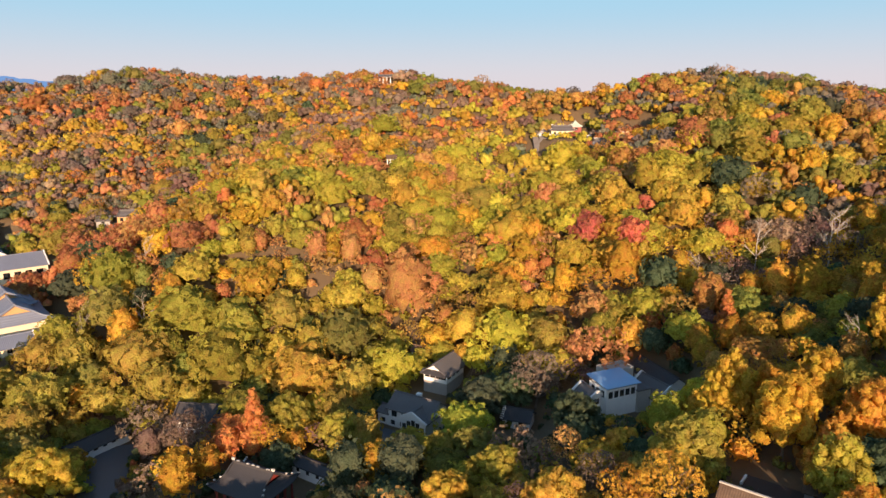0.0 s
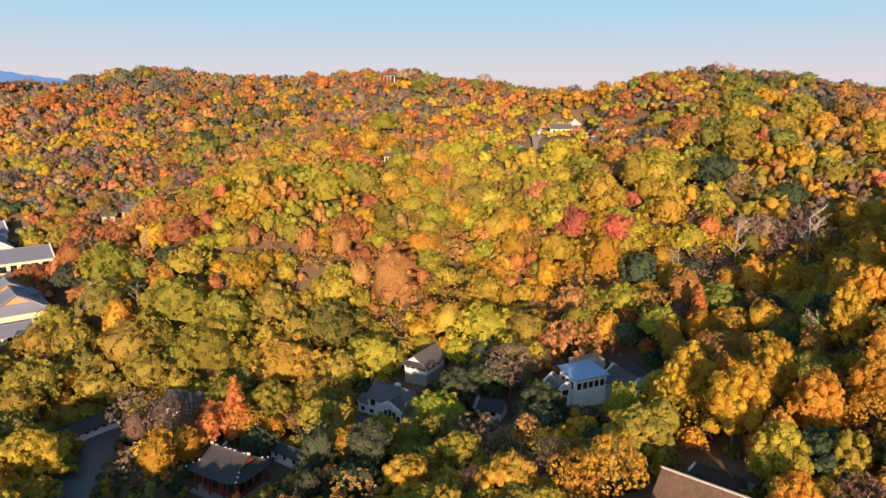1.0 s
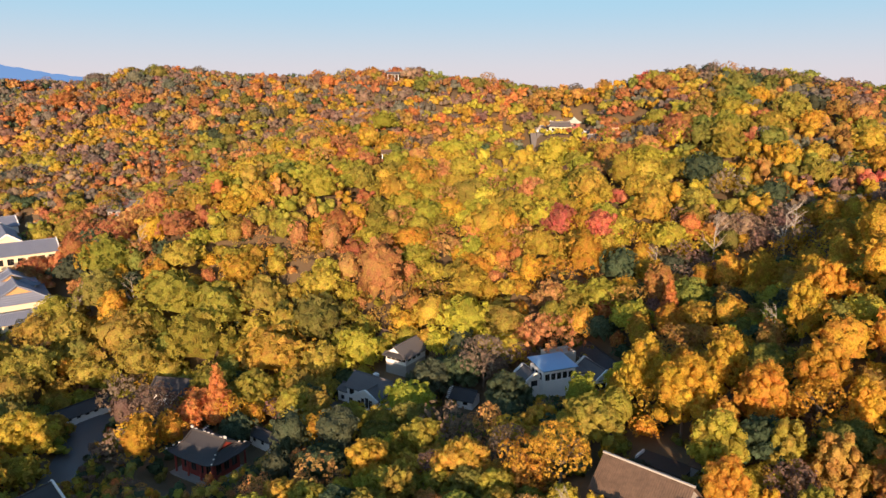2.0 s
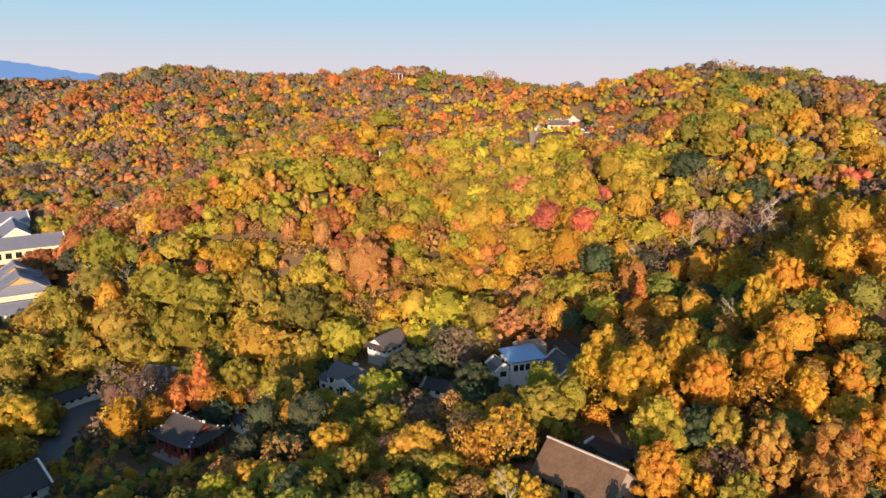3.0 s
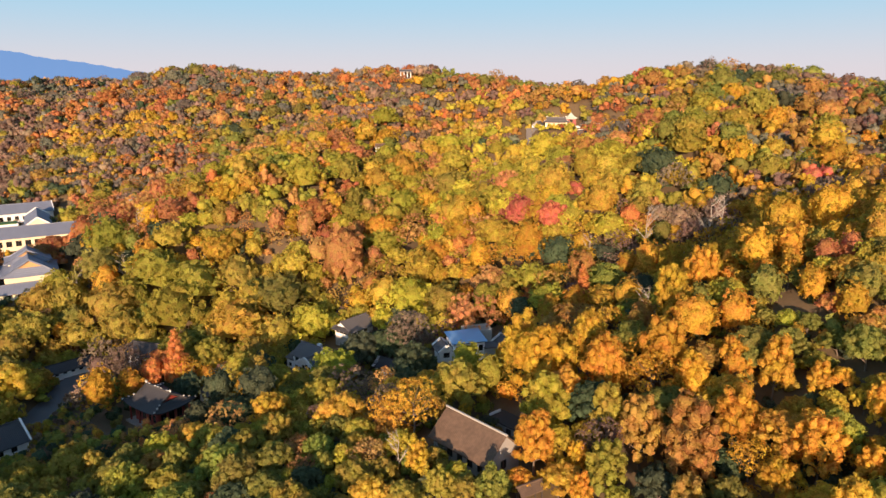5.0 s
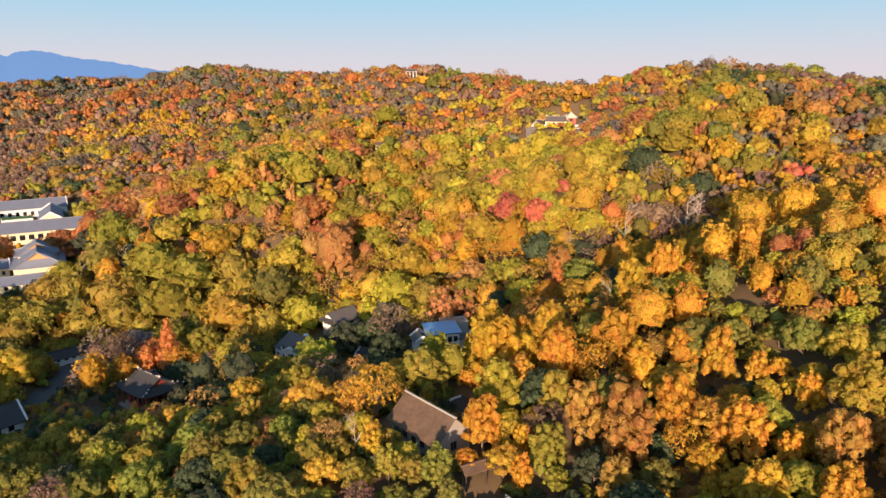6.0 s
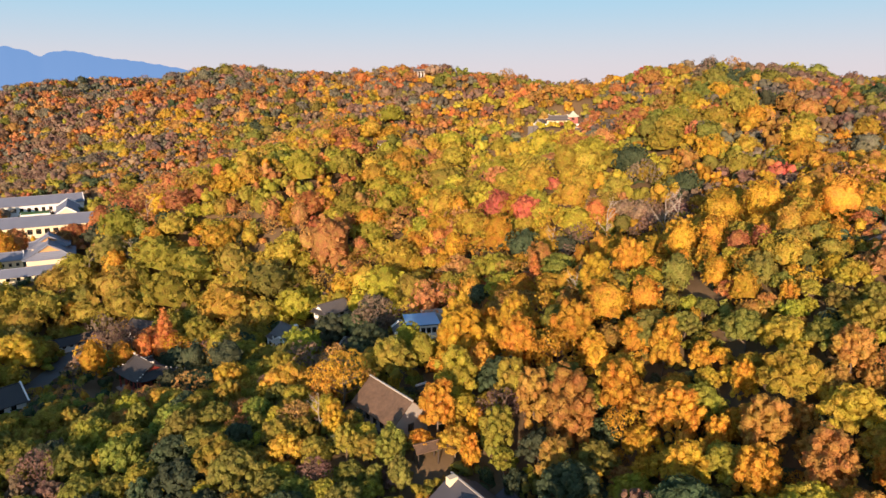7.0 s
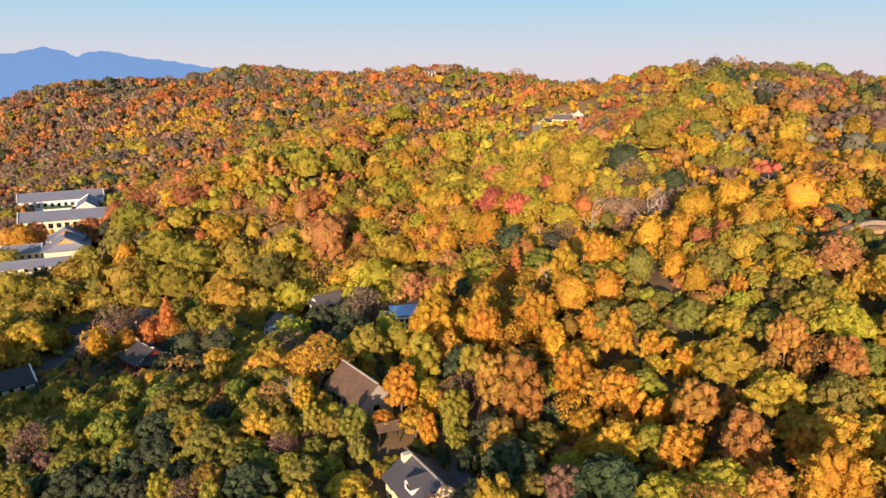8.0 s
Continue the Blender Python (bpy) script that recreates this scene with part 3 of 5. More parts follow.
stand("thin", "umber", [(95.9, 190.8, 3.6), (79, 175.6, 3.4), (107.2, 182.2, 3.9), (130.3, 185.1, 3.7), (96.8, 176, 4.2), (93, 175.3, 3.4), (76, 180.4, 3.6)])
# the western ridge
stand("dome", "amber", [(-192.5, 367.1, 4.1), (-170.5, 361.8, 3.3), (-160.7, 359.7, 3.6), (-111.6, 419.9, 5), (-107.7, 360.9, 3.8), (-178.6, 323.8, 4.6), (-156.6, 322.8, 3.7), (-79.7, 241.8, 2.8), (-31.9, 377.7, 3.5), (-49, 344.9, 4), (-43, 306.1, 3.6), (-22.9, 294.7, 4.2), (-50.3, 271.3, 3.9)])
stand("thin", "ash", [(-30.2, 399.1, 5.7), (-22.9, 393.6, 5.6)])
stand("dome", "fern", [(-132.8, 360.3, 4), (-185.5, 287, 5.2)])
stand("dome", "flame", [(-234.5, 399.2, 9.2), (-231.7, 408.9, 5.9), (-70.6, 361.5, 3.7), (-143, 312.7, 3.6), (-96.5, 290.3, 4.3), (-107.6, 321.4, 3.5), (-72.1, 398.5, 6.1), (-65.4, 397.1, 4.7), (-51.3, 386.6, 5.8), (-63.4, 340.8, 2.9), (-27.8, 326, 3), (-33.9, 235.6, 4.2)])
stand("dome", "gold", [(-217.7, 447.7, 5.8), (-216.6, 406.9, 3.4), (-209.1, 367.1, 4.2), (-222, 365.9, 4.3), (-185.7, 375.8, 4.2), (-201.6, 377.3, 6.4), (-168.2, 342.9, 3.8), (-163.7, 349.1, 3.8), (-156.6, 349.8, 5.4), (-147.3, 346.7, 5.3), (-85.5, 392.3, 5.3), (-87.9, 380.5, 5.2), (-89.3, 410.9, 4.2), (-77.5, 383.2, 2.9), (-76.3, 368, 2.8), (-59.6, 278.1, 3.1), (-51.4, 265.3, 3.4), (-153.5, 288.6, 4.7), (-63.9, 366.4, 2.8), (-41, 268.6, 2.7)])
stand("dome", "lemon", [(-65.9, 221.8, 1.7)])
stand("dome", "lime", [(-111.2, 304.2, 3.2), (-68.3, 241.7, 2.9), (-54.2, 247.2, 4.4), (-138, 264.1, 4.3), (-42.7, 251.9, 4.3), (-40.6, 237.9, 2.8), (-27.5, 226.8, 3.5)])
stand("dome", "moss", [(-160.9, 396.6, 5.3), (-196.8, 449.6, 7.3), (-119.4, 341.9, 6.8), (-107.6, 339.9, 4.5), (-120.4, 327.7, 5.8), (-106.7, 369.3, 6.4), (-92, 371.2, 6.3), (-48.8, 306.7, 4.4), (-68.4, 334.6, 5.1)])
stand("dome", "olive", [(-85, 328.9, 5.7), (-150.1, 379.7, 3.4), (-166.9, 322.1, 5.4), (-115.2, 305, 4.9), (-67.2, 227.2, 3.6), (-165.3, 292.6, 4.2), (-155.3, 277.9, 4.3), (-118.9, 291, 4.7), (-28.8, 258.8, 4.8), (-34.3, 221.1, 4)])
stand("dome", "russet", [(-153.4, 427.8, 5.7), (-133.8, 338.5, 5.5), (-93.2, 328.6, 5.1), (-91.2, 297.6, 3.9), (-60.5, 235, 3.2), (-186.8, 299.8, 5), (-35.2, 334, 5)])
stand("dome", "rust", [(-218.3, 395.1, 5.6), (-188.8, 401.9, 6.4), (-150.2, 394.3, 6.1), (-124.8, 430.7, 3.7), (-88.9, 350.4, 3.3), (-148.9, 321, 5.3), (-152.5, 305.2, 5.7), (-161.7, 303.1, 4.3), (-55.7, 408.6, 4.8), (-42.4, 407.1, 4.4), (-41.5, 382.2, 4.5), (-36, 274.2, 4.6), (-24.8, 237.7, 2.8)])
stand("tall", "rust", [(-164.9, 276.9, 5.1)])
stand("dome", "sage", [(-173.6, 417.3, 5.6), (-161.8, 412.9, 6.4), (-174.6, 390.7, 7.1), (-206.6, 435.3, 7.2), (-232.1, 433.7, 7.3), (-175.5, 334.5, 5.7)])
stand("dome", "salmon", [(-139.2, 366.7, 7.3), (-106.5, 331, 4.3)])
stand("thin", "salmon", [(-44.6, 278.5, 2.8)])
stand("dome", "umber", [(-145.8, 329.9, 5.4)])
# the middle of the hill
stand("dome", "amber", [(7.2, 340.5, 4.5), (-11.2, 305.9, 4.6), (57, 321.3, 5.4), (58, 222.2, 2.1)])
stand("dome", "crimson", [(53.9, 224.7, 3.5)])
stand("dome", "flame", [(29.2, 376.9, 5), (-15.3, 347.1, 5.5)])
stand("dome", "gold", [(10.2, 348.7, 4.3), (23.1, 350.5, 3.5), (-18.2, 259.8, 4.8), (47.9, 231.8, 2.8)])
stand("dome", "lemon", [(1.7, 353.4, 4.1), (4.1, 316.8, 4.2), (20.1, 321.2, 5.6), (29, 333.5, 3.1), (32.8, 302.1, 5.6), (37.6, 271.8, 5.3), (43.9, 301.2, 5.8), (51.9, 313.2, 5.8), (53.8, 280.6, 4.5), (14.8, 248.1, 4.4)])
stand("dome", "lime", [(13.4, 343.4, 3.1), (13.8, 330.9, 4.1), (-14.5, 272.5, 4.8), (-3.4, 283.8, 5.2), (-12.7, 242.9, 3.5), (-1.9, 244.4, 5.1), (24.5, 240.8, 5.3), (-2.7, 225.4, 5.2), (8.4, 280.3, 4.2), (20.6, 288.2, 4.4), (47.2, 238.6, 4.5)])
stand("dome", "moss", [(-4.5, 392.4, 4.1), (11.3, 390.3, 5.2), (39, 384, 5.1), (50.5, 376.6, 4.4)])
stand("dome", "olive", [(-8.1, 336.5, 3.4), (-16.9, 238.5, 3.8), (6, 230.9, 5.5), (23.3, 262.1, 4)])
stand("dome", "russet", [(2.8, 403.9, 4.7), (22, 384.9, 4.5), (59.9, 368.2, 3.9)])
stand("dome", "rust", [(-14.8, 397.1, 4), (23.3, 379.8, 3.5), (-17.1, 325.1, 3)])
stand("dome", "salmon", [(-3.2, 270.9, 3.2)])
stand("thin", "salmon", [(-3.8, 326.9, 4.3), (13.3, 220.9, 2.6)])
stand("dome", "umber", [(33, 252.3, 2.6), (56.8, 246.9, 3.8)])
# the eastern hill
stand("dome", "amber", [(64.1, 358.3, 3.6), (81.4, 358.4, 4), (94.2, 303.6, 3.4), (88.1, 286.5, 4), (97.8, 271.8, 3.8), (88.6, 252.9, 3.1), (115.7, 225.9, 3.6), (131, 224.9, 3)])
stand("thin", "ash", [(131.6, 340.8, 6.1)])
stand("dome", "crimson", [(105.2, 345.3, 3.9)])
stand("dome", "fern", [(144.3, 322.1, 5.3), (136.8, 252.3, 3.3)])
stand("dome", "gold", [(107.1, 301.6, 2.7), (114.3, 304.3, 3.2), (75.3, 222.2, 3.5)])
stand("dome", "lemon", [(65.5, 277.2, 4.3)])
stand("dome", "lime", [(91.7, 227.6, 4.5), (81.4, 230.3, 4.5), (72.9, 233.3, 3.7)])
stand("dome", "moss", [(100.6, 350.8, 4.2), (128.7, 297.9, 6.7), (116.2, 277.7, 5.7), (125.8, 274.6, 5.8), (166.4, 349.9, 5.5), (98.9, 245.4, 5.3), (107.9, 256, 4.2)])
stand("dome", "olive", [(73.5, 339, 5.8), (66.5, 346.7, 5), (94.9, 256.7, 3.9)])
stand("dome", "russet", [(73.9, 364.1, 3.4), (109.9, 344.8, 4.2), (137.1, 272.5, 3.8), (147, 248.8, 4.8), (142.5, 229.5, 4.5), (112.5, 220.4, 3.1), (65.6, 258.3, 4)])
stand("dome", "rust", [(93.7, 335.2, 4), (99.8, 291.4, 4.6), (135.1, 257.2, 3.4), (125.9, 252.8, 4), (168.2, 271.1, 4.5), (82.1, 324.7, 3.9), (85.9, 244.5, 3), (112.4, 241.2, 2.7), (129.3, 230.7, 3.1), (137.5, 223.4, 3.3), (71.7, 250.1, 3)])
stand("tall", "rust", [(113.2, 235.3, 3.3)])
stand("dome", "sage", [(87.2, 341.6, 5.3), (147.4, 261.3, 4.5), (112.8, 252.8, 4.1), (124.5, 227, 3.9), (78.5, 268.1, 4.2)])
stand("dome", "salmon", [(82.4, 245.7, 3), (68.2, 237.3, 3.7)])
stand("dome", "umber", [(165.5, 327.6, 4.6), (159, 304.5, 4), (161.4, 255.9, 3.1), (91.1, 267.6, 3.3)])

# where no tree stands: houses, courts and paths as x, y, half length, half width, turn
CLEAR = [
    (-7, 147, 8.5, 6.5, -31), (-1, 162, 6, 5, 60), (38, 138, 10.5, 8.5, 25), (46, 140, 9, 6, -60), (17, 138, 4.5, 3.5, -20), (-37, 120, 8.5, 7.5, -26),
    (-26, 127, 7, 3, -33), (-56, 147, 6, 4, -5), (-79, 142, 8, 3, 58), (-71, 128, 17, 3.4, -75), (-63, 97, 8, 5, 63), (44, 84, 11, 6.5, -39), (66, 62, 8, 6.5, -44),
    (-158, 225, 24, 10, 41), (-195, 260, 24, 10, 45), (-118, 178, 15, 13, 41), (-118, 162, 12.5, 4.5, 41), (-128, 272, 6, 5, 20), (59, 334, 13, 4, 2), (66, 343, 4, 4, 0), (82, 305, 6, 4, 6), (77, 323, 2.5, 2, 0), (72, 309, 2.5, 2, 0), (44.6, 329, 2.5, 4, 0),
    (-21, 285, 3, 3, 0), (-33, 398, 4, 3, 0), (134, 115, 16, 1.2, 27), (-12, 139, 5, 3.5, -31), (29, 171, 5, 3, 0), (50, 95, 6, 4, -39), (-143, 208, 8, 5, 41),
    (-12, 138, 7, 6, -31), (-4, 153, 4, 5, 0), (-40, 110, 9, 6, -26), (14, 132, 4, 4, 0), (-147, 213, 20, 7, 41), (-150, 205, 18, 6, 41), (-138, 166, 9, 6, 41), (-175, 235, 20, 8, 42),
    (61, 57, 3, 3, -44), (21, 130, 5, 4, 0), (143, 125, 6, 5, 27), (146, 116, 6, 3.5, 27), (-182, 242, 14, 8, 43), (-125, 262, 8, 5, 10), (55.5, 71, 3, 2.2, 40),
]


# where trees stay small, before the houses' lower walls
SMALL = [(43, 125, 12, 8, 0), (20, 128, 7, 8, 0), (6, 150, 5, 8, 0)]

# where only low growth stands, before house fronts and on open brushy slopes
LOW = [
    (-4, 134, 8, 10, 0), (3, 152, 4, 8, 0), (16, 128, 6, 9, 0), (-63, 112, 6, 9, -75), (-32, 101, 11, 13, -15), (-23, 119, 6, 6, -20), (-56, 92, 8, 9, 0), (-50, 90, 11, 8, -50),
    (-67, 126, 7, 10, 0), (140, 112, 13, 9, 27), (-143, 200, 22, 10, 41), (-52, 104, 8, 7, 0), (-95, 250, 18, 5, 50), (-92, 356, 12, 4, 40), (59, 54, 6, 6, -20), (-120, 262, 8, 6, 0), (-112, 155, 11, 4, 41), (58, 324, 14, 5, 0), (79, 298, 9, 5, 0), (-22, 277, 5, 8, 0), (-33, 391, 6, 4, 0), (56, 66, 4, 4, 0), (-130, 263, 9, 4, 0),
]


def is_clear(x, y, r, places=CLEAR):
    for cx, cy, a, b, turn in places:
        t = math.radians(turn)
        u, v = (x - cx) * math.cos(t) + (y - cy) * math.sin(t), -(x - cx) * math.sin(t) + (y - cy) * math.cos(t)
        if abs(u) < a + r * 0.4 and abs(v) < b + r * 0.4:
            return True
    return False


# colour and size of the woods, zone by zone: x, y, spread in x, spread in y, radius of crowns, weights of tints
ZONES = [
    # the muted ridge mix also stands in for haze over the distance
    (-150, 350, 170, 110, 3.5, "sage 7 russet 2.5 olive 2 salmon 2 moss 1 umber 5 rust 3 ash 6 fern 1 gold 0.3 flame 0.6"),
    (-20, 385, 90, 60, 3.5, "russet 4 olive 3 sage 5 salmon 2 rust 3.4 moss 2 umber 4 ash 3.5 flame 1 amber 0.7 gold 0.3"),
    (25, 258, 60, 55, 5.8, "lemon 5 lime 5 olive 2.5 amber 1.5 russet 0.6 gold 4 salmon 0.6"),
    (-60, 250, 45, 60, 4.0, "amber 3.5 olive 2.5 salmon 2.5 lime 2 gold 2 rust 2 moss 1 flame 2 russet 2"),
    (130, 310, 90, 70, 3.7, "olive 4 moss 3 sage 3 russet 3.5 umber 2 rust 2 fern 0.8 amber 1.6 salmon 1.5 lime 1.5"),
    (85, 240, 45, 40, 4.9, "lime 4 olive 3.5 lemon 1.5 amber 2 russet 2 gold 2 salmon 1"),
    (-70, 165, 45, 28, 6.3, "olive 5 moss 3 lime 1.5 fern 2 amber 0.6"),
    (-25, 190, 35, 25, 5.3, "olive 3 salmon 2 lime 2.5 moss 1 amber 1.6 gold 1.5"),
    (40, 185, 35, 28, 5.0, "olive 3 lime 2.5 amber 2 russet 1.5 moss 1 gold 1.6 salmon 1.5"),
    (10, 135, 50, 30, 4.6, "fern 10 moss 3 umber 0.1 olive 0.7 lime 0.4"),
    (-60, 120, 50, 32, 4.6, "umber 0.3 moss 3 fern 7 olive 1.5 russet 0.4 gold 0.8"),
    (95, 175, 35, 26, 4.2, "umber 3 fern 1.5 ash 3 russet 3 amber 2 moss 1.5 salmon 1"),
    (75, 110, 28, 28, 4.6, "amber 5 gold 3 russet 1.2 lime 2 moss 1"),
    (128, 103, 30, 24, 3.8, "moss 5 olive 3 amber 2.5 russet 1.5 gold 1.5 fern 0.5"),
    (110, 65, 40, 25, 4.0, "amber 6 gold 4 russet 0.7 olive 1.5 moss 1.5 lime 1.5"),
    (120, 145, 38, 24, 4.0, "amber 6 gold 2.5 russet 1 olive 0.7"),
    (15, 65, 45, 28, 3.2, "moss 5 fern 2.5 olive 4 lime 2.5 gold 0.8 umber 0.2"),
    (-30, 90, 35, 22, 3.8, "fern 9 moss 4 umber 0.15 russet 0.2 olive 0.7 gold 0.4 lime 0.3"),
    (-100, 200, 40, 45, 4.8, "rust 2 russet 2 olive 2 amber 1 moss 2 salmon 1 fern 1"),
]
ZONES = [(*z[:5], list(zip(z[5].split()[::2], map(float, z[5].split()[1::2])))) for z in ZONES]


def zone_at(x, y, rng):
    """One zone, drawn by nearness, so that neighbouring zones grade into each other."""
    w = [math.exp(-((x - z[0]) / z[2]) ** 2 - ((y - z[1]) / z[3]) ** 2) + 1e-9 for z in ZONES]
    w = [v ** 2 for v in w]
    return rng.choices(ZONES, w)[0]


CELL = 8.0
cells = {}


def free(x, y, r):
    close = 0.6 if y < 130 else (0.56 if y < 240 else 0.48)
    i, j = int(x // CELL), int(y // CELL)
    for a in range(i - 2, i + 3):
        for b in range(j - 2, j + 3):
            for px, py, pr in cells.get((a, b), ()):
                if (px - x) ** 2 + (py - y) ** 2 < (close * (r + pr)) ** 2:
                    return False
    return True


def keep_place(x, y, r):
    cells.setdefault((int(x // CELL), int(y // CELL)), []).append((x, y, r))


def away_from_flight(x, y):
    return min(math.hypot(x - a, y - b) for a, b in ((0, 0), (25, -10), (50, -19), (75, -28), (95, -34)))


rng = random.Random(5)
near, far_trees, tint_cells = [], [], {}
for form, tint, x, y, r in NOTED:
    if is_clear(x, y, 0) or y > 170 and is_clear(x, y, 0, LOW):
        continue
    away = away_from_flight(x, y)
    if away < 150 or form == "cone":
        tree(form, tint, x, y, r, rng)
    else:
        far_trees.append((form, tint, x, y, r * (1.08 if away < 300 else 0.86), away))
    keep_place(x, y, r)
    tint_cells.setdefault((int(x // 24), int(y // 24)), []).append((x, y, tint))


def tint_nearby(x, y, rng):
    """The tint of a noted tree close by, likelier the closer it stands, or none."""
    i, j = int(x // 24), int(y // 24)
    rare = {"gold": 0.3, "lemon": 0.5, "amber": 0.6, "crimson": 0.1} if x < 20 and y > 260 else {"crimson": 0.12}
    found = [(t, rare.get(t, 1.0) * math.exp(-math.hypot(px - x, py - y) / 7)) for a in (i - 1, i, i + 1) for b in (j - 1, j, j + 1) for px, py, t in tint_cells.get((a, b), ())]
    if not found or rng.random() > (0.4 if x < 0 and y > 280 else 0.62):
        return None
    return rng.choices([t for t, _ in found], [w for _, w in found])[0]


rng = random.Random(9)
for attempt in range(84000):
    wide = attempt % 2
    y = rng.uniform(46, 560) if wide else rng.uniform(46, 230)
    x = rng.uniform(57 - 1.13 * y - 20, max(0.65 * y, 106 + 0.32 * y) + 16)
    if y > max(385, 430 - 0.35 * x):  # past the crest
        continue
    z = zone_at(x, y, rng)
    shrink = 1.2 if attempt < 6000 else (1.0 if attempt < 30000 else (0.75 if wide or attempt < 64000 else 0.5))
    r = z[4] * rng.uniform(0.75, 1.2) * shrink
    if is_clear(x, y, 0, LOW):
        r = rng.uniform(0.8, 1.4) if y < 180 else rng.uniform(1.3, 2.2)
    elif is_clear(x, y, 0, SMALL):
        r = rng.uniform(2.0, 3.0)
    if not free(x, y, r) or is_clear(x, y, r):
        continue
    keep_place(x, y, r)
    tints, weights = zip(*z[5])
    # neighbours share tints in loose drifts
    drift = noise.noise((x * 0.03, y * 0.03, 3.1)) + 0.5 * noise.noise((x * 0.011, y * 0.011, 7.7))
    weights = [w * math.exp(5.5 * drift * math.sin(2.3 * k + 0.6)) for k, w in enumerate(weights)]
    tint = tint_nearby(x, y, rng) or rng.choices(tints, weights)[0]
    if tint in ("amber", "flame", "rust", "russet"):
        form = rng.choices(("tall", "dome", "thin"), (5, 3, 1.2))[0]
    elif tint in ("umber", "ash", "salmon"):
        form = rng.choices(("thin", "dome", "tall"), (5, 2, 1))[0]
    else:
        form = rng.choices(("dome", "tall"), (6, 1))[0]
    if form == "tall":
        r *= 0.85
    away = away_from_flight(x, y)
    if away > 240 and form == "tall":
        form = "dome"
    (near if y < 98 else far_trees).append((form, tint, x, y, r * (1.12 if away > 200 else 1.0), away))
for form, tint, x, y, r, away in near:
    tree(form, tint, x, y, r, rng)

# the far woods, past counting: simpler trees joined into one mesh for each stretch
SIMPLE = {}
for form in ("dome", "tall", "thin"):
    SIMPLE[form, "mid"] = [crown_arrays("dome" if form == "thin" else form, 50 + k, 26, 290 if form != "thin" else 200, 0.098 if form != "thin" else 0.08, -2 if form != "thin" else 0) for k in range(5)]
    SIMPLE[form, "far"] = [crown_arrays("dome" if form == "thin" else form, 70 + k, 4, 16, 0.2, 1) for k in range(5)]


def woods(name, label, trees, detail):
    verts, corners, sizes, smooth, tints, base = [], [], [], [], [], 0
    for form, tint, x, y, r, away in trees:
        v, co, si, sm = SIMPLE[form, detail][rng.randrange(5)]
        a = rng.uniform(0, 6.28)
        ca, sa = math.cos(a) * r, math.sin(a) * r
        up = float(height(x, y)) + MIDDLE[form] * r * 0.85
        verts.append(np.stack([v[:, 0] * ca - v[:, 1] * sa + x, v[:, 0] * sa + v[:, 1] * ca + y, v[:, 2] * r * rng.uniform(0.85, 1.15) + up], 1))
        corners.append(co + base)
        sizes.append(si)
        smooth.append(sm)
        tints.append(np.broadcast_to(np.array(colour_of(tint, rng, 0.14), np.float32), (len(v), 4)))
        base += len(v)
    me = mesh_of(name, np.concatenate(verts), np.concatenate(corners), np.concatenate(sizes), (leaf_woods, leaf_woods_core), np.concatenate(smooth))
    layer = me.attributes.new("tint", "FLOAT_COLOR", "POINT")
    layer.data.foreach_set("color", np.concatenate(tints).ravel())
    return tagged(new(name, me), label, "woods", kind="stuff")

# low undergrowth between the trunks
under = []
for attempt in range(9000):
    y = rng.uniform(46, 160) if attempt % 5 < 3 else rng.uniform(160, 310)
    x = rng.uniform(57 - 1.13 * y - 12, max(0.65 * y, 106 + 0.32 * y) + 12)
    if not is_clear(x, y, -3.0):
        under.append(("shrub", rng.choices(("moss", "fern", "umber", "olive", "russet"), (4, 6, 1, 2, 0.6))[0], x, y, rng.uniform(1.4, 3.0), 0))
SIMPLE["shrub", "far"] = [crown_arrays("dome", 90 + k, 2, 10, 0.3, 1) for k in range(5)]
MIDDLE["shrub"] = 0.55
woods("undergrowth", "low green and brown shrubs under the trees", under[:1600], "far")
woods("hillside_woods", "mixed yellow, orange and green autumn woods on the hillside", [t for t in far_trees if t[5] < 215 or t[4] > 5], "mid")
woods("ridge_woods", "rust, orange and olive autumn woods up to the ridge", [t for t in far_trees if t[5] >= 215 and t[4] <= 5], "far")


# ---- buildings ----
def part(name, bm, mat, parent, label=""):
    """Links a bmesh as one mesh object under a thing or under a part, in the thing's own axes."""
    me = bpy.data.meshes.new(name)
    bmesh.ops.recalc_face_normals(bm, faces=bm.faces)
    bm.to_mesh(me)
    bm.free()
    me.materials.append(mat)
    ob = new(name, me)
    ob.parent = parent
    return tagged(ob, label)


def box(bm, x0, x1, y0, y1, z0, z1):
    v = [bm.verts.new((x, y, z)) for z in (z0, z1) for x, y in ((x0, y0), (x1, y0), (x1, y1), (x0, y1))]
    for f in ((3, 2, 1, 0), (4, 5, 6, 7), (0, 1, 5, 4), (1, 2, 6, 5), (2, 3, 7, 6), (3, 0, 4, 7)):
        bm.faces.new([v[k] for k in f])


def bar(bm, a, b, w, h):
    """A beam from a to b, w wide and h high, its top side up."""
    a, b = Vector(a), Vector(b)
    d = (b - a).normalized()
    s = d.cross(Vector((0, 0, 1)))
    s = s.normalized() if s.length > 1e-3 else Vector((1, 0, 0))
    u = s.cross(d)
    v = [bm.verts.new(p + s * i * w / 2 + u * j * h / 2) for p in (a, b) for i, j in ((-1, -1), (1, -1), (1, 1), (-1, 1))]
    for f in ((3, 2, 1, 0), (4, 5, 6, 7), (0, 1, 5, 4), (1, 2, 6, 5), (2, 3, 7, 6), (3, 0, 4, 7)):
        bm.faces.new([v[k] for k in f])


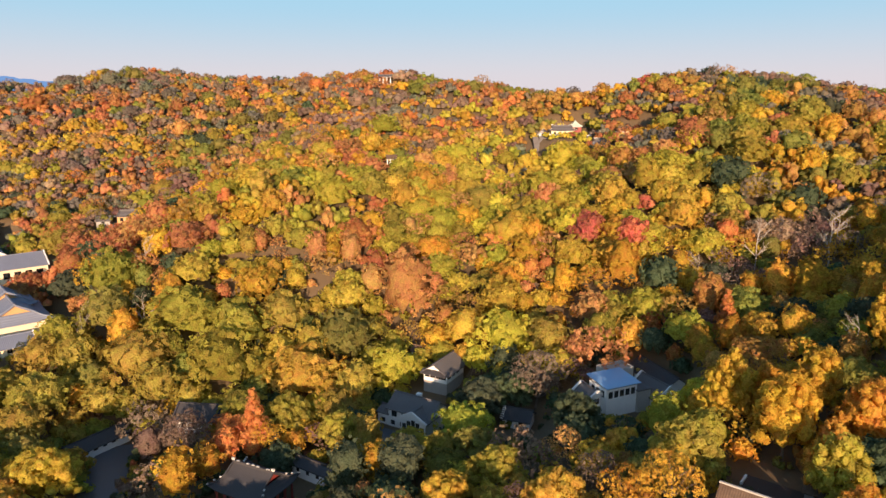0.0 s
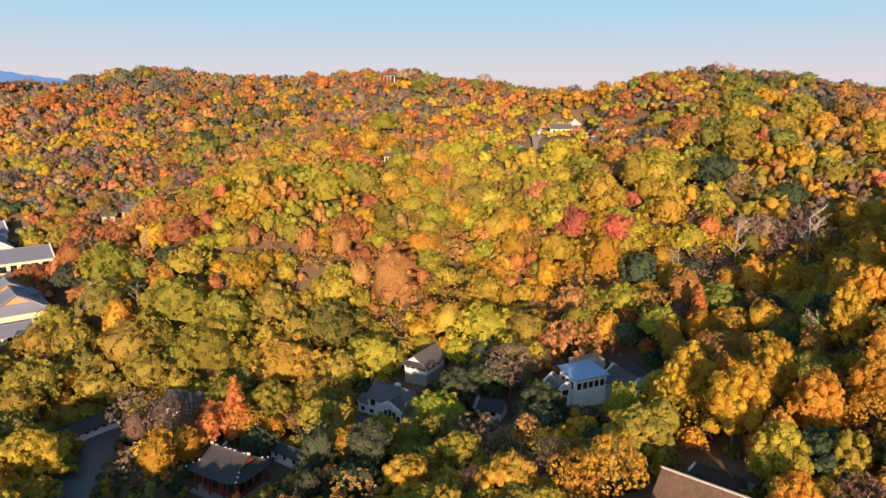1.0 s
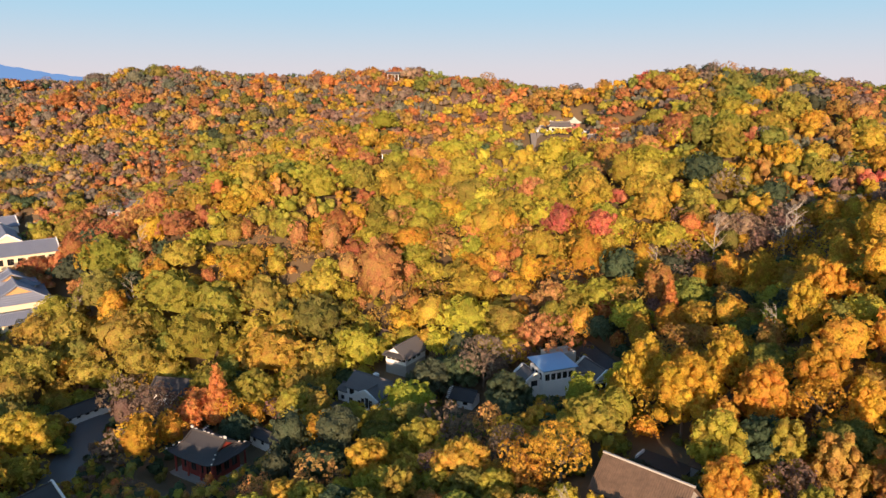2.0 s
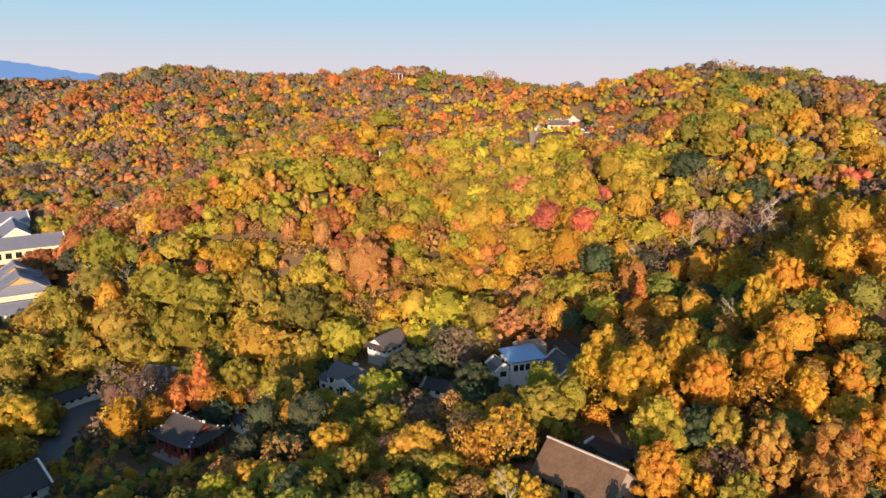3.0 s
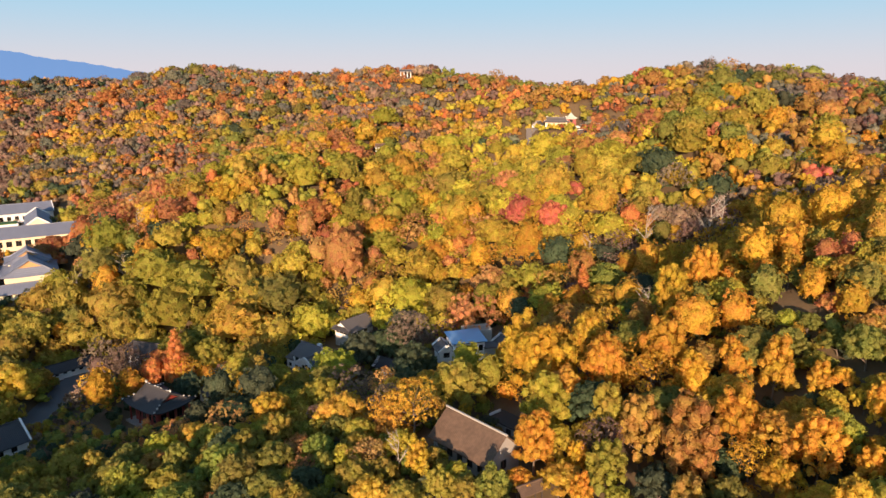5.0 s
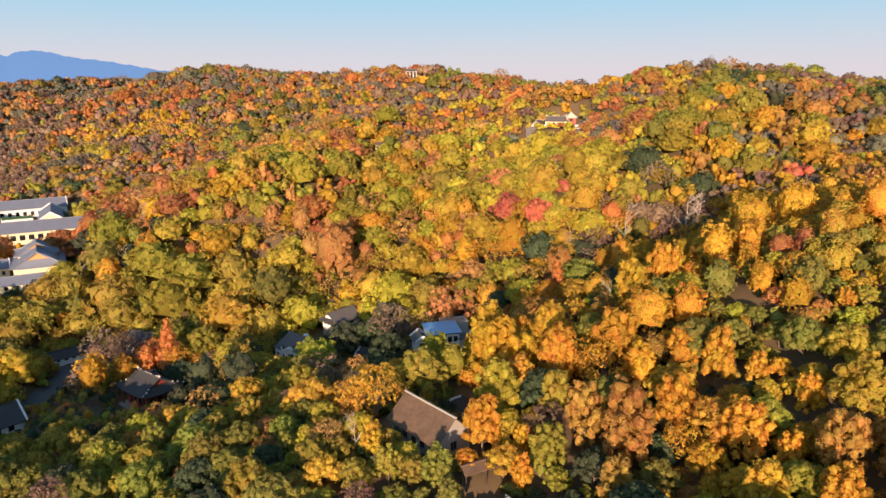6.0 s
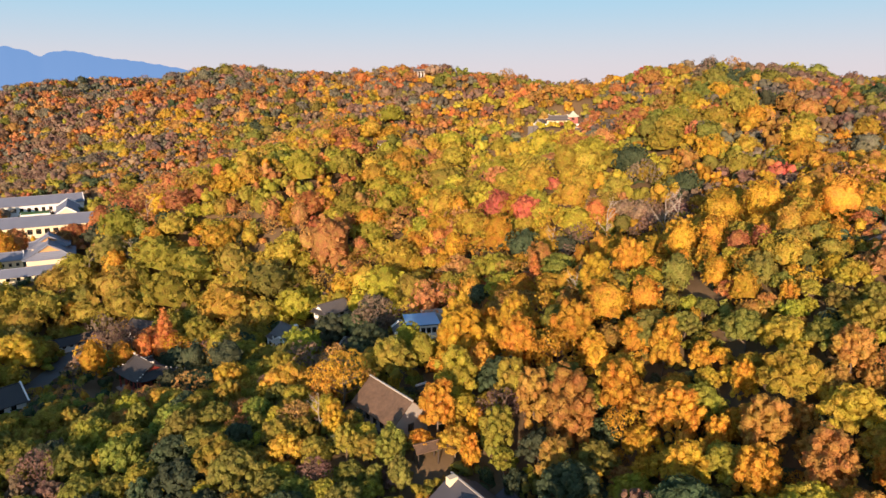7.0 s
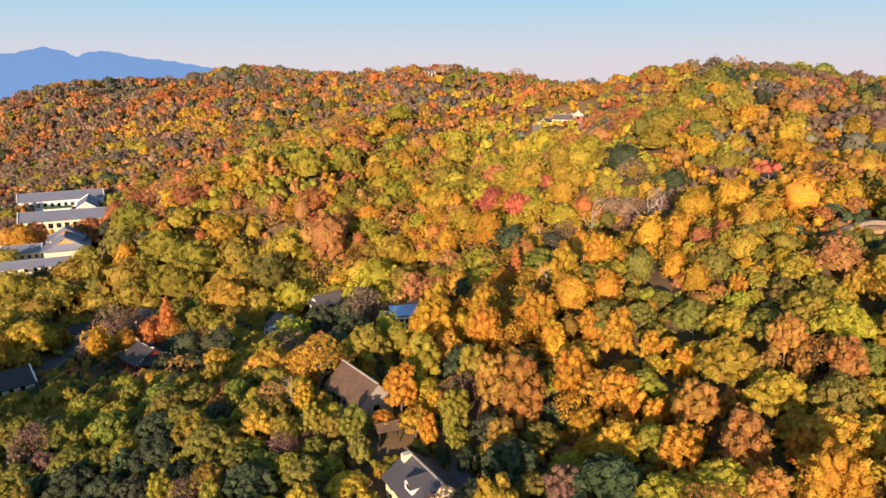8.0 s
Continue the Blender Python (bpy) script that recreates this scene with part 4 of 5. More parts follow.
def sheet(bm, a, b, c, d, nu=1, nv=1, sag=0.0, lift=0.0, thick=0.18):
    """A roof slope with thickness: a, b the eave's ends, c, d the upper edge's; sag hollows it, lift turns up its eave corners."""
    a, b, c, d = map(Vector, (a, b, c, d))
    top, low = [], []
    for j in range(nv + 1):
        v = j / nv
        for i in range(nu + 1):
            u = i / nu
            p = a.lerp(b, u).lerp(d.lerp(c, u), v)
            p.z += -sag * math.sin(math.pi * v) + lift * abs(2 * u - 1) ** 4 * (1 - v) ** 2
            top.append(bm.verts.new(p))
            low.append(bm.verts.new(p - Vector((0, 0, thick))))
    n = nu + 1
    for j in range(nv):
        for i in range(nu):
            k = j * n + i
            bm.faces.new((top[k], top[k + 1], top[k + 1 + n], top[k + n]))
            bm.faces.new((low[k + n], low[k + 1 + n], low[k + 1], low[k]))
    edge = list(range(n)) + [j * n + nu for j in range(1, nv + 1)] + [nv * n + i for i in range(nu - 1, -1, -1)] + [j * n for j in range(nv - 1, 0, -1)]
    for p, q in zip(edge, edge[1:] + edge[:1]):
        bm.faces.new((top[p], low[p], low[q], top[q]))


def side_axes(side, L, W):
    """Where a wall's outer foot begins, its way along and its way in, for front, right, back or left."""
    return {"f": ((-L / 2, -W / 2), (1, 0), (0, 1)), "r": ((L / 2, -W / 2), (0, 1), (-1, 0)),
            "b": ((L / 2, W / 2), (-1, 0), (0, -1)), "l": ((-L / 2, W / 2), (0, -1), (1, 0))}[side]


def walls(house, L, W, top, mat, openings=(), foot=-1.2, name="wall", thick=0.25):
    """Four walls with real openings; openings: side, middle along it, sill, width, height."""
    bm = bmesh.new()
    for side in "frbl":
        (ox, oy), (ux, uy), (wx, wy) = side_axes(side, L, W)
        length = L if side in "fb" else W
        t0, t1 = (0, length) if side in "fb" else (thick, length - thick)
        holes = [(m + length / 2 - w / 2, m + length / 2 + w / 2, s, s + h) for sd, m, s, w, h in openings if sd == side]
        us = sorted({t0, t1, *(u for hh in holes for u in hh[:2])})
        zs = sorted({foot, top, *(z for hh in holes for z in hh[2:])})
        for u0, u1 in zip(us, us[1:]):
            for z0, z1 in zip(zs, zs[1:]):
                mu, mz = (u0 + u1) / 2, (z0 + z1) / 2
                if any(hh[0] < mu < hh[1] and hh[2] < mz < hh[3] for hh in holes):
                    continue
                xs = sorted((ox + ux * u0, ox + ux * u1 + wx * thick)) if ux else sorted((ox, ox + wx * thick))
                ys = sorted((oy + uy * u0, oy + uy * u1)) if uy else sorted((oy, oy + wy * thick))
                if ux:
                    xs = sorted((ox + ux * u0, ox + ux * u1))
                box(bm, *xs, *ys, z0, z1)
    wall = part(name, bm, mat, house)
    for sd, m, s, w, h in openings:
        window(house, sd, m, s, w, h, L, W)
    return wall


def window(house, side, m, s, w, h, L, W, frame_mat=None, bars=2):
    """A window in its opening: frame and glazing bars, with the pane under it."""
    (ox, oy), (ux, uy), (wx, wy) = side_axes(side, L, W)
    length = L if side in "fb" else W

    def at(u, inset, z):
        return (ox + ux * (u + length / 2) + wx * inset, oy + uy * (u + length / 2) + wy * inset, z)

    bm = bmesh.new()
    b = 0.09
    for z in (s + b / 2, s + h - b / 2):
        bar(bm, at(m - w / 2, 0.08, z), at(m + w / 2, 0.08, z), b, b)
    for k in range(bars + 1):
        u = m - w / 2 + b / 2 + (w - b) * k / bars
        bar(bm, at(u, 0.08, s + b), at(u, 0.08, s + h - b), b, b)
    win = part("window", bm, frame_mat or timber, house)
    bm = bmesh.new()
    vs = [bm.verts.new(at(m + i * (w / 2 - 0.03), 0.14, z)) for i, z in ((-1, s + 0.03), (1, s + 0.03), (1, s + h - 0.03), (-1, s + h - 0.03))]
    f = bm.faces.new(vs)
    bmesh.ops.solidify(bm, geom=[f], thickness=0.02)
    pane = part("pane", bm, glass, win, "dark window glass")
    return win


def gable_roof(house, L, W, eave, rise, mat, over=0.6, ends=0.5, sag=0.0, ridge_mat=None, wall_mat=None, verge_mat=None):
    """Two slopes over the long axis, a capped ridge, gable walls under its ends and, if asked, verge boards."""
    y, x = W / 2 + over, L / 2 + ends
    drop = rise * over / (W / 2)
    bm = bmesh.new()
    sheet(bm, (-x, -y, eave - drop), (x, -y, eave - drop), (x, 0, eave + rise), (-x, 0, eave + rise), 6, 4, sag)
    part("roof_slope", bm, mat, house)
    bm = bmesh.new()
    sheet(bm, (x, y, eave - drop), (-x, y, eave - drop), (-x, 0, eave + rise), (x, 0, eave + rise), 6, 4, sag)
    part("roof_slope", bm, mat, house)
    bm = bmesh.new()
    bar(bm, (-x - 0.1, 0, eave + rise + 0.1), (x + 0.1, 0, eave + rise + 0.06), 0.3, 0.26)
    part("ridge_cap", bm, ridge_mat or mat, house)
    if wall_mat:
        for s in (-1, 1):
            bm = bmesh.new()
            tri = [(-W / 2, eave), (W / 2, eave), (0, eave + rise - 0.2)]
            a = [bm.verts.new((s * L / 2, p, q)) for p, q in tri]
            b = [bm.verts.new((s * (L / 2 - 0.25), p, q)) for p, q in tri]
            bm.faces.new(a)
            bm.faces.new(b)
            for k in range(3):
                bm.faces.new((a[k], a[(k + 1) % 3], b[(k + 1) % 3], b[k]))
            part("gable", bm, wall_mat, house)
    if verge_mat:
        for s in (-1, 1):
            bm = bmesh.new()
            for t in (-1, 1):
                bar(bm, (s * x, t * y, eave - drop + 0.1), (s * x, 0, eave + rise + 0.16), 0.34, 0.6)
            part("verge_board", bm, verge_mat, house)


def hip_gable_roof(house, L, W, eave, rise, mat, over=1.2, lift=0.7, gable_mat=None, ridge_mat=None, ornaments=True):
    """A temple roof: hollow slopes, hipped ends below small gables, turned-up corners and plastered ridges."""
    x, y = L / 2 + over, W / 2 + over
    g = L / 2 - 0.9  # where the gables stand
    hx, hz = g + 0.25, eave + rise * 0.52
    hy = y * 0.46
    for s in (-1, 1):
        bm = bmesh.new()
        sheet(bm, (-x * s, -y * s, eave), (x * s, -y * s, eave), (hx * s, -hy * s, hz), (-hx * s, -hy * s, hz), 14, 5, 0.25, lift)
        sheet(bm, (-hx * s, -hy * s, hz), (hx * s, -hy * s, hz), (hx * s, 0, eave + rise), (-hx * s, 0, eave + rise), 4, 4, 0.12)
        part("roof_slope", bm, mat, house)
        bm = bmesh.new()
        sheet(bm, (x * s, -y * s, eave), (x * s, y * s, eave), (hx * s, hy * s, hz), (hx * s, -hy * s, hz), 12, 5, 0.25, lift)
        part("roof_hip", bm, mat, house)
        bm = bmesh.new()
        tri = [(-hy, hz - 0.1), (hy, hz - 0.1), (0, eave + rise - 0.25)]
        a = [bm.verts.new((s * (g - 0.3), p, q)) for p, q in tri]
        b = [bm.verts.new((s * (g - 0.45), p, q)) for p, q in tri]
        bm.faces.new(a)
        bm.faces.new(b)
        for k in range(3):
            bm.faces.new((a[k], a[(k + 1) % 3], b[(k + 1) % 3], b[k]))
        part("gable", bm, gable_mat or red_wood, house)
    bm = bmesh.new()
    top = eave + rise
    bar(bm, (-hx - 0.1, 0, top + 0.22), (hx + 0.1, 0, top + 0.22), 0.34, 0.55)
    ridge = part("main_ridge", bm, mat if ornaments else (ridge_mat or mat), house)
    if ornaments:
        n = 9
        for k in range(n):
            if k in (2, 6):
                continue
            u = -hx + 2 * hx * k / (n - 1)
            bm = bmesh.new()
            box(bm, u - 0.34, u + 0.34, -0.14, 0.14, top + 0.48, top + (0.6 if 0 < k < n - 1 else 0.95))
            bmesh.ops.bevel(bm, geom=bm.edges[:], offset=0.05, segments=1)
            part("ridge_ornament", bm, ridge_mat or ridge_white, ridge, "weathered white plaster ornament")
    for sx in (-1, 1):
        for sy in (-1, 1):
            bm = bmesh.new()
            bar(bm, (sx * hx, 0, top + 0.1), (sx * hx, sy * hy, hz + 0.2), 0.26, 0.36)
            bar(bm, (sx * hx, sy * hy, hz + 0.15), (sx * (hx + x) / 2, sy * (hy + y) / 2, (hz + eave) / 2 - 0.05), 0.26, 0.34)
            bar(bm, (sx * (hx + x) / 2, sy * (hy + y) / 2, (hz + eave) / 2 - 0.05), (sx * (x + 0.1), sy * (y + 0.1), eave + lift + 0.15), 0.26, 0.34)
            hip = part("hip_ridge", bm, mat, house)
            if ornaments:
                for f in (0.25, 0.6, 1.0):
                    bm = bmesh.new()
                    p = Vector((sx * hx, sy * hy, hz)).lerp(Vector((sx * x, sy * y, eave + lift)), f)
                    box(bm, p.x - 0.16, p.x + 0.16, p.y - 0.16, p.y + 0.16, p.z + 0.12, p.z + 0.34)
                    part("ridge_ornament", bm, ridge_mat or ridge_white, hip, "weathered white plaster ornament")


def thing(name, label, category, x, y, z, turn, group=""):
    ob = new(name)
    ob.matrix_basis = pose(x, y, z, 0, 0, turn)
    ob.empty_display_size = 1
    return tagged(ob, label, category, group=group)


def slab(house, name, x0, x1, y0, y1, z0, z1, mat, label=""):
    bm = bmesh.new()
    box(bm, x0, x1, y0, y1, z0, z1)
    bmesh.ops.bevel(bm, geom=bm.edges[:], offset=min(0.04, (z1 - z0) * 0.2), segments=1)
    return part(name, bm, mat, house, label)


def row(side, n, width, sill, w, h):
    """n equal openings spread over a wall of that width."""
    return [(side, -width / 2 + width * (k + 0.5) / n, sill, w, h) for k in range(n)]


# the red temple hall
hall = thing("temple_hall", "red timber temple hall under a dark upturned tile roof", "temple", -37.0, 120.3, 1.4, -26)
slab(hall, "platform", -6.6, 6.6, -5.4, 5.4, -1.0, 0.5, stone)
walls(hall, 9.6, 7.2, 4.9, red_wood, row("f", 4, 8.8, 1.6, 1.5, 2.2) + row("r", 3, 6.4, 1.6, 1.4, 2.2) + row("l", 3, 6.4, 1.6, 1.4, 2.2), 0.5)
for sx in (-5.6, -1.9, 1.9, 5.6):
    for sy in (-4.4, 4.4):
        bm = bmesh.new()
        bmesh.ops.create_cone(bm, cap_ends=True, segments=10, radius1=0.24, radius2=0.21, depth=4.6, matrix=Matrix.Translation((sx, sy, 2.8)))
        part("column", bm, red_wood, hall)
for sy in (-4.4, 4.4):
    slab(hall, "beam", -5.9, 5.9, sy - 0.16, sy + 0.16, 4.5, 5.0, red_wood)
for sx in (-5.6, 5.6):
    slab(hall, "beam", sx - 0.16, sx + 0.16, -4.2, 4.2, 4.5, 5.0, red_wood)
hip_gable_roof(hall, 11.2, 8.8, 5.0, 3.3, dark_tile, 1.1, 0.8)

# the long low white-walled house behind the hall
lodge = thing("low_house", "low white-walled house with small dark windows beside the temple", "house", -26.0, 128.2, 2.4, -33)
walls(lodge, 11.4, 3.4, 2.9, plaster, row("f", 4, 11, 1.3, 0.9, 0.9))
gable_roof(lodge, 11.4, 3.4, 2.9, 0.9, dark_tile, 0.45, 0.3, wall_mat=plaster)

# the two-storey house with a glazed front gable
house = thing("villa", "two-storey white villa with a slate roof and glazed gable", "house", -6.0, 147.2, 5.0, -31)
walls(house, 11.6, 7.0, 4.9, plaster, [("f", -4.2, 2.6, 1.5, 1.4), ("f", -1.5, 2.6, 1.3, 1.4), ("f", -4.6, 0.5, 1.2, 1.1), ("f", -2.0, 0.5, 1.2, 1.1), ("l", 0, 2.6, 1.4, 1.4)])
gable_roof(house, 11.6, 7.0, 4.9, 2.3, slate, 0.6, 0.5, wall_mat=plaster)
wing = new("front_wing")
wing.parent = house
wing.matrix_basis = pose(2.5, -3.4, 0, 0, 0, 90)
tagged(wing, "wing with a row of tall windows under the gable")
walls(wing, 4.6, 6.6, 4.4, plaster, [("l", m, 1.5, 1.05, h) for m, h in ((-2.4, 1.5), (-1.2, 2.3), (0.0, 2.7), (1.2, 2.3), (2.4, 1.5))])
gable_roof(wing, 4.6, 6.6, 4.4, 1.7, slate, 0.6, 0.5, wall_mat=plaster, verge_mat=plaster)
annex = new("annex")
annex.parent = house
annex.matrix_basis = pose(-7.4, -1.2, 0, 0, 0, 0)
walls(annex, 3.0, 4.4, 3.0, plaster, [("f", 0, 0.5, 1.1, 1.1)])
gable_roof(annex, 3.0, 4.4, 3.0, 0.9, slate, 0.4, 0.3, wall_mat=plaster)
slab(house, "roof_tank", -1.2, 0.0, 1.2, 2.2, 6.3, 7.2, plaster, "white rooftop water tank")

# the upper house with a veranda over a stone base
upper = thing("veranda_house", "white veranda house on a stone base under dark tiles", "house", 0.2, 163.0, 7.6, 61)
walls(upper, 9.0, 6.6, 2.9, stone, [], -2.0, "base_wall")
bm = bmesh.new()
box(bm, -4.5, 4.5, -3.3, 3.3, 2.9, 3.1)
part("veranda_floor", bm, concrete, upper)
up2 = new("upper_floor")
up2.parent = upper
up2.matrix_basis = pose(0, 0, 3.1)
walls(up2, 9.0, 6.6, 2.6, plaster, [("l", m, 0.9, 1.5, 1.4) for m in (-2.4, -0.8, 0.8, 2.4)] + [("f", m, 0.9, 1.6, 1.4) for m in (-3, -0.8, 1.4)], 0.0)
gable_roof(up2, 9.0, 6.6, 2.6, 2.2, slate, 0.7, 0.9, wall_mat=plaster)
bm = bmesh.new()
sheet(bm, (-5.9, 3.6, 2.3), (-5.9, -3.6, 2.3), (-4.4, -3.5, 3.1), (-4.4, 3.5, 3.1), 4, 2)
part("porch_roof", bm, dark_tile, up2)

# the house with the blue sheet-metal roof and its wings
blue = thing("blue_roofed_house", "house with a blue sheet-metal roof and half-timbered wings", "house", 36.6, 136.8, 14.0, 25)
walls(blue, 8.0, 6.0, 6.4, plaster, row("f", 5, 7.4, 4.3, 1.1, 1.5) + row("l", 3, 5, 4.3, 1.1, 1.5), -1.5)
bm = bmesh.new()
sheet(bm, (-4.5, -3.7, 6.9), (4.5, -3.7, 6.9), (4.5, 3.6, 7.7), (-4.5, 3.6, 7.7), 1, 1, thick=0.12)
part("metal_roof", bm, blue_metal, blue, "blue ribbed sheet-metal roof")
bm = bmesh.new()
for y in (-3.0, 3.0):
    box(bm, -4.0, 4.0, y - 0.1, y + 0.1, 6.4, 6.9 if y < 0 else 7.5)
part("eaves_wall", bm, timber, blue)
rear = new("rear_block")
rear.parent = blue
rear.matrix_basis = pose(4.6, 5.2, 0)
walls(rear, 7.0, 4.2, 7.4, concrete, [("f", -1, 4.6, 1.4, 1.2)], -1.5)
slab(rear, "flat_roof", -3.2, 3.2, -1.8, 1.8, 6.6, 6.8, concrete)
lw = new("timbered_wing")
lw.parent = blue
lw.matrix_basis = pose(-5.2, 1.4, 0, 0, 0, -90)
walls(lw, 5.0, 3.4, 4.4, plaster, [("r", 0, 2.6, 1.6, 1.3), ("b", 0, 2.6, 1.4, 1.3)], -1.5)
gable_roof(lw, 5.0, 3.4, 4.4, 1.3, slate, 0.5, 0.4, wall_mat=plaster, verge_mat=plaster)
mid = new("stair_block")
mid.parent = blue
mid.matrix_basis = pose(5.6, -1.8, 0)
walls(mid, 3.4, 3.6, 4.9, concrete, [], -1.5)
slab(mid, "flat_roof", -1.9, 1.9, -2.0, 2.0, 4.9, 5.15, slate)
rw = new("gabled_wing")
rw.parent = blue
rw.matrix_basis = pose(10.4, -1.6, 0, 0, 0, 90)
walls(rw, 8.0, 6.0, 3.4, plaster, [("l", m, 1.3, 1.5, 1.5) for m in (-2.1, -0.5)] + [("l", 1.7, 1.3, 1.5, 1.3)], -1.5)
gable_roof(rw, 8.0, 6.0, 3.4, 2.3, slate, 0.6, 0.6, wall_mat=plaster, verge_mat=plaster)
bm = bmesh.new()
for m in (-2.9, -1.3, 0.4, 2.6):
    bar(bm, (-4.05, m, 0.6), (-4.05, m, 3.3), 0.16, 0.1)
bar(bm, (-4.05, -2.9, 3.3), (-4.05, 2.9, 3.3), 0.1, 0.2)
bar(bm, (-4.05, -2.9, 1.0), (-4.05, 2.9, 1.0), 0.1, 0.2)
part("timber_framing", bm, timber, rw, "dark exposed timber framing")
back_hall = thing("long_dark_house", "long house under a dark tile roof among trees", "house", 49.5, 147.0, 15.0, -72)
walls(back_hall, 14, 6, 2.8, plaster, row("f", 5, 13, 1.0, 1.0, 1.2), -2.0)
gable_roof(back_hall, 14, 6, 2.8, 2.0, dark_tile, 0.7, 0.5, wall_mat=plaster)

# the small house with a white lattice edge on its roof
small = thing("small_house", "small dark-roofed house with a white lattice edge", "house", 16.6, 138.6, 9.5, -22)
walls(small, 6.0, 4.4, 2.4, plaster, [("f", -1.4, 0.9, 1.2, 1.2), ("f", 1.2, 0.9, 1.2, 1.2)])
gable_roof(small, 6.0, 4.4, 2.4, 1.5, dark_tile, 0.5, 0.4, wall_mat=plaster)
bm = bmesh.new()
for k in range(7):
    f = k / 6
    box(bm, -3.45, -2.7, -2.7 + 2.5 * f - 0.12, -2.7 + 2.5 * f + 0.12, 2.2 + 1.75 * f, 2.34 + 1.75 * f)
part("lattice", bm, plaster, small, "white lattice along the roof edge")
terrace = thing("terrace_house", "small white flat-roofed house half hidden by trees", "house", 29.5, 172.0, 15.0, 4)
walls(terrace, 7.5, 4.0, 3.0, plaster, row("f", 3, 7, 1.0, 1.2, 1.2))
slab(terrace, "flat_roof", -3.9, 3.9, -2.2, 2.2, 3.0, 3.25, concrete)
hut = thing("garden_hut", "small white garden hut with a tiled roof", "house", -6.0, 175.0, float(height(-6.0, 175.0)), -30)
walls(hut, 4.0, 3.4, 2.5, plaster, [("f", 0, 1.0, 1.0, 1.0)])
gable_roof(hut, 4.0, 3.4, 2.5, 1.0, brown_tile, 0.4, 0.4, wall_mat=plaster)

# long houses and the court to the west of the hall
barn = thing("long_house", "long house with a plain dark tile roof", "house", -56.2, 148.4, 4.2, -6)
walls(barn, 11.0, 6.5, 3.4, plaster, row("f", 4, 10, 1.0, 1.1, 1.3) + [("l", 0, 1.0, 1.1, 1.3)])
gable_roof(barn, 11.0, 6.5, 3.4, 2.2, dark_tile, 0.7, 0.6, wall_mat=plaster, verge_mat=dark_tile)
gallery = thing("gallery", "low gallery with a dark tile roof and white wall", "house", -79.2, 142.0, 1.4, 58)
walls(gallery, 14.0, 3.6, 2.5, plaster, row("f", 6, 13, 1.0, 1.0, 0.9))
gable_roof(gallery, 14.0, 3.6, 2.5, 1.4, dark_tile, 0.7, 0.5, wall_mat=plaster)
bm = bmesh.new()
box(bm, -17, 17, -4.2, 4.2, -0.5, 0.12)
me = bpy.data.meshes.new("courtyard")
bm.to_mesh(me)
bm.free()
me.materials.append(paving)
court = new("pavement", me)
court.matrix_basis = pose(-71.0, 128.0, 1.05, 0, 0, -75)
tagged(court, "dark stone-paved courtyard beside the temple", "pavement", kind="structure")
bm = bmesh.new()
box(bm, -4.5, 4.5, -3.0, 3.0, -0.5, 0.06)
me = bpy.data.meshes.new("forecourt")
bm.to_mesh(me)
bm.free()
me.materials.append(paving)
fore = new("pavement", me)
fore.matrix_basis = pose(-14.0, 142.5, 5.0, 0, 0, -31)
tagged(fore, "small paved forecourt beside the white villa", "pavement", kind="structure")
south = thing("south_hall", "dark-roofed hall edged with white verge boards", "house", -63.9, 96.4, 2.3, 62)
walls(south, 14.0, 8.0, 3.2, plaster, row("f", 4, 11, 1.0, 1.2, 1.4))
gable_roof(south, 14.0, 8.0, 3.2, 3.0, dark_tile, 0.7, 0.4, wall_mat=plaster, verge_mat=plaster)

# the big brown-roofed hall and the sheds behind it
big = thing("brown_roofed_hall", "large hall under a weathered brown tile roof", "house", 45.0, 83.0, 19.0, -39)
walls(big, 13.0, 7.4, 4.2, stone, row("f", 5, 12, 1.4, 1.3, 1.6) + [("r", 0, 1.4, 1.4, 1.6)], -2.5)
gable_roof(big, 13.0, 7.4, 4.2, 3.4, brown_tile, 0.8, 0.6, ridge_mat=concrete, wall_mat=stone)
shed = thing("shed", "low dark flat-roofed shed with a white end wall", "shed", 50.5, 94.0, 18.5, -39)
walls(shed, 8.0, 4.0, 2.6, stone, [("f", 1, 0.2, 1.2, 2.0)], -2.0)
slab(shed, "flat_roof", -4.2, 4.2, -2.2, 2.2, 2.6, 2.8, timber)
slab(shed, "end_wall", -4.35, -4.03, -1.4, 1.4, 0, 3.2, plaster, "white end wall")
shed2 = thing("shed", "small dark-tiled shed behind the brown-roofed hall", "shed", 57.5, 91.0, 20.5, -39)
walls(shed2, 6.0, 3.6, 2.4, stone, [("f", 0, 0.2, 1.1, 1.9)], -2.0)
gable_roof(shed2, 6.0, 3.6, 2.4, 1.0, brown_tile, 0.5, 0.4, wall_mat=stone)

# the slate-roofed house with dormers
dormered = thing("dormer_house", "stone house with a slate roof and dormer window", "house", 64.6, 62.6, 13.0, -43.6)
walls(dormered, 11.0, 9.0, 4.6, cream, row("f", 4, 10, 2.7, 1.2, 1.4) + row("f", 4, 10, 0.3, 1.2, 1.6) + [("l", -2, 2.7, 1.2, 1.4), ("l", 2, 2.7, 1.2, 1.4)], -2.0)
gable_roof(dormered, 11.0, 9.0, 4.6, 3.0, blue_slate, 0.7, 0.5, ridge_mat=stone, wall_mat=cream)
for u in (1.6,):
    d = new("dormer")
    d.parent = dormered
    d.matrix_basis = pose(u, -2.4, 5.2, 0, 0, 90)
    walls(d, 3.0, 2.5, 1.3, plaster, [("l", 0, 0.25, 1.6, 0.9)], -0.8)
    gable_roof(d, 3.0, 2.5, 1.3, 0.9, blue_slate, 0.25, 0.3, wall_mat=plaster)
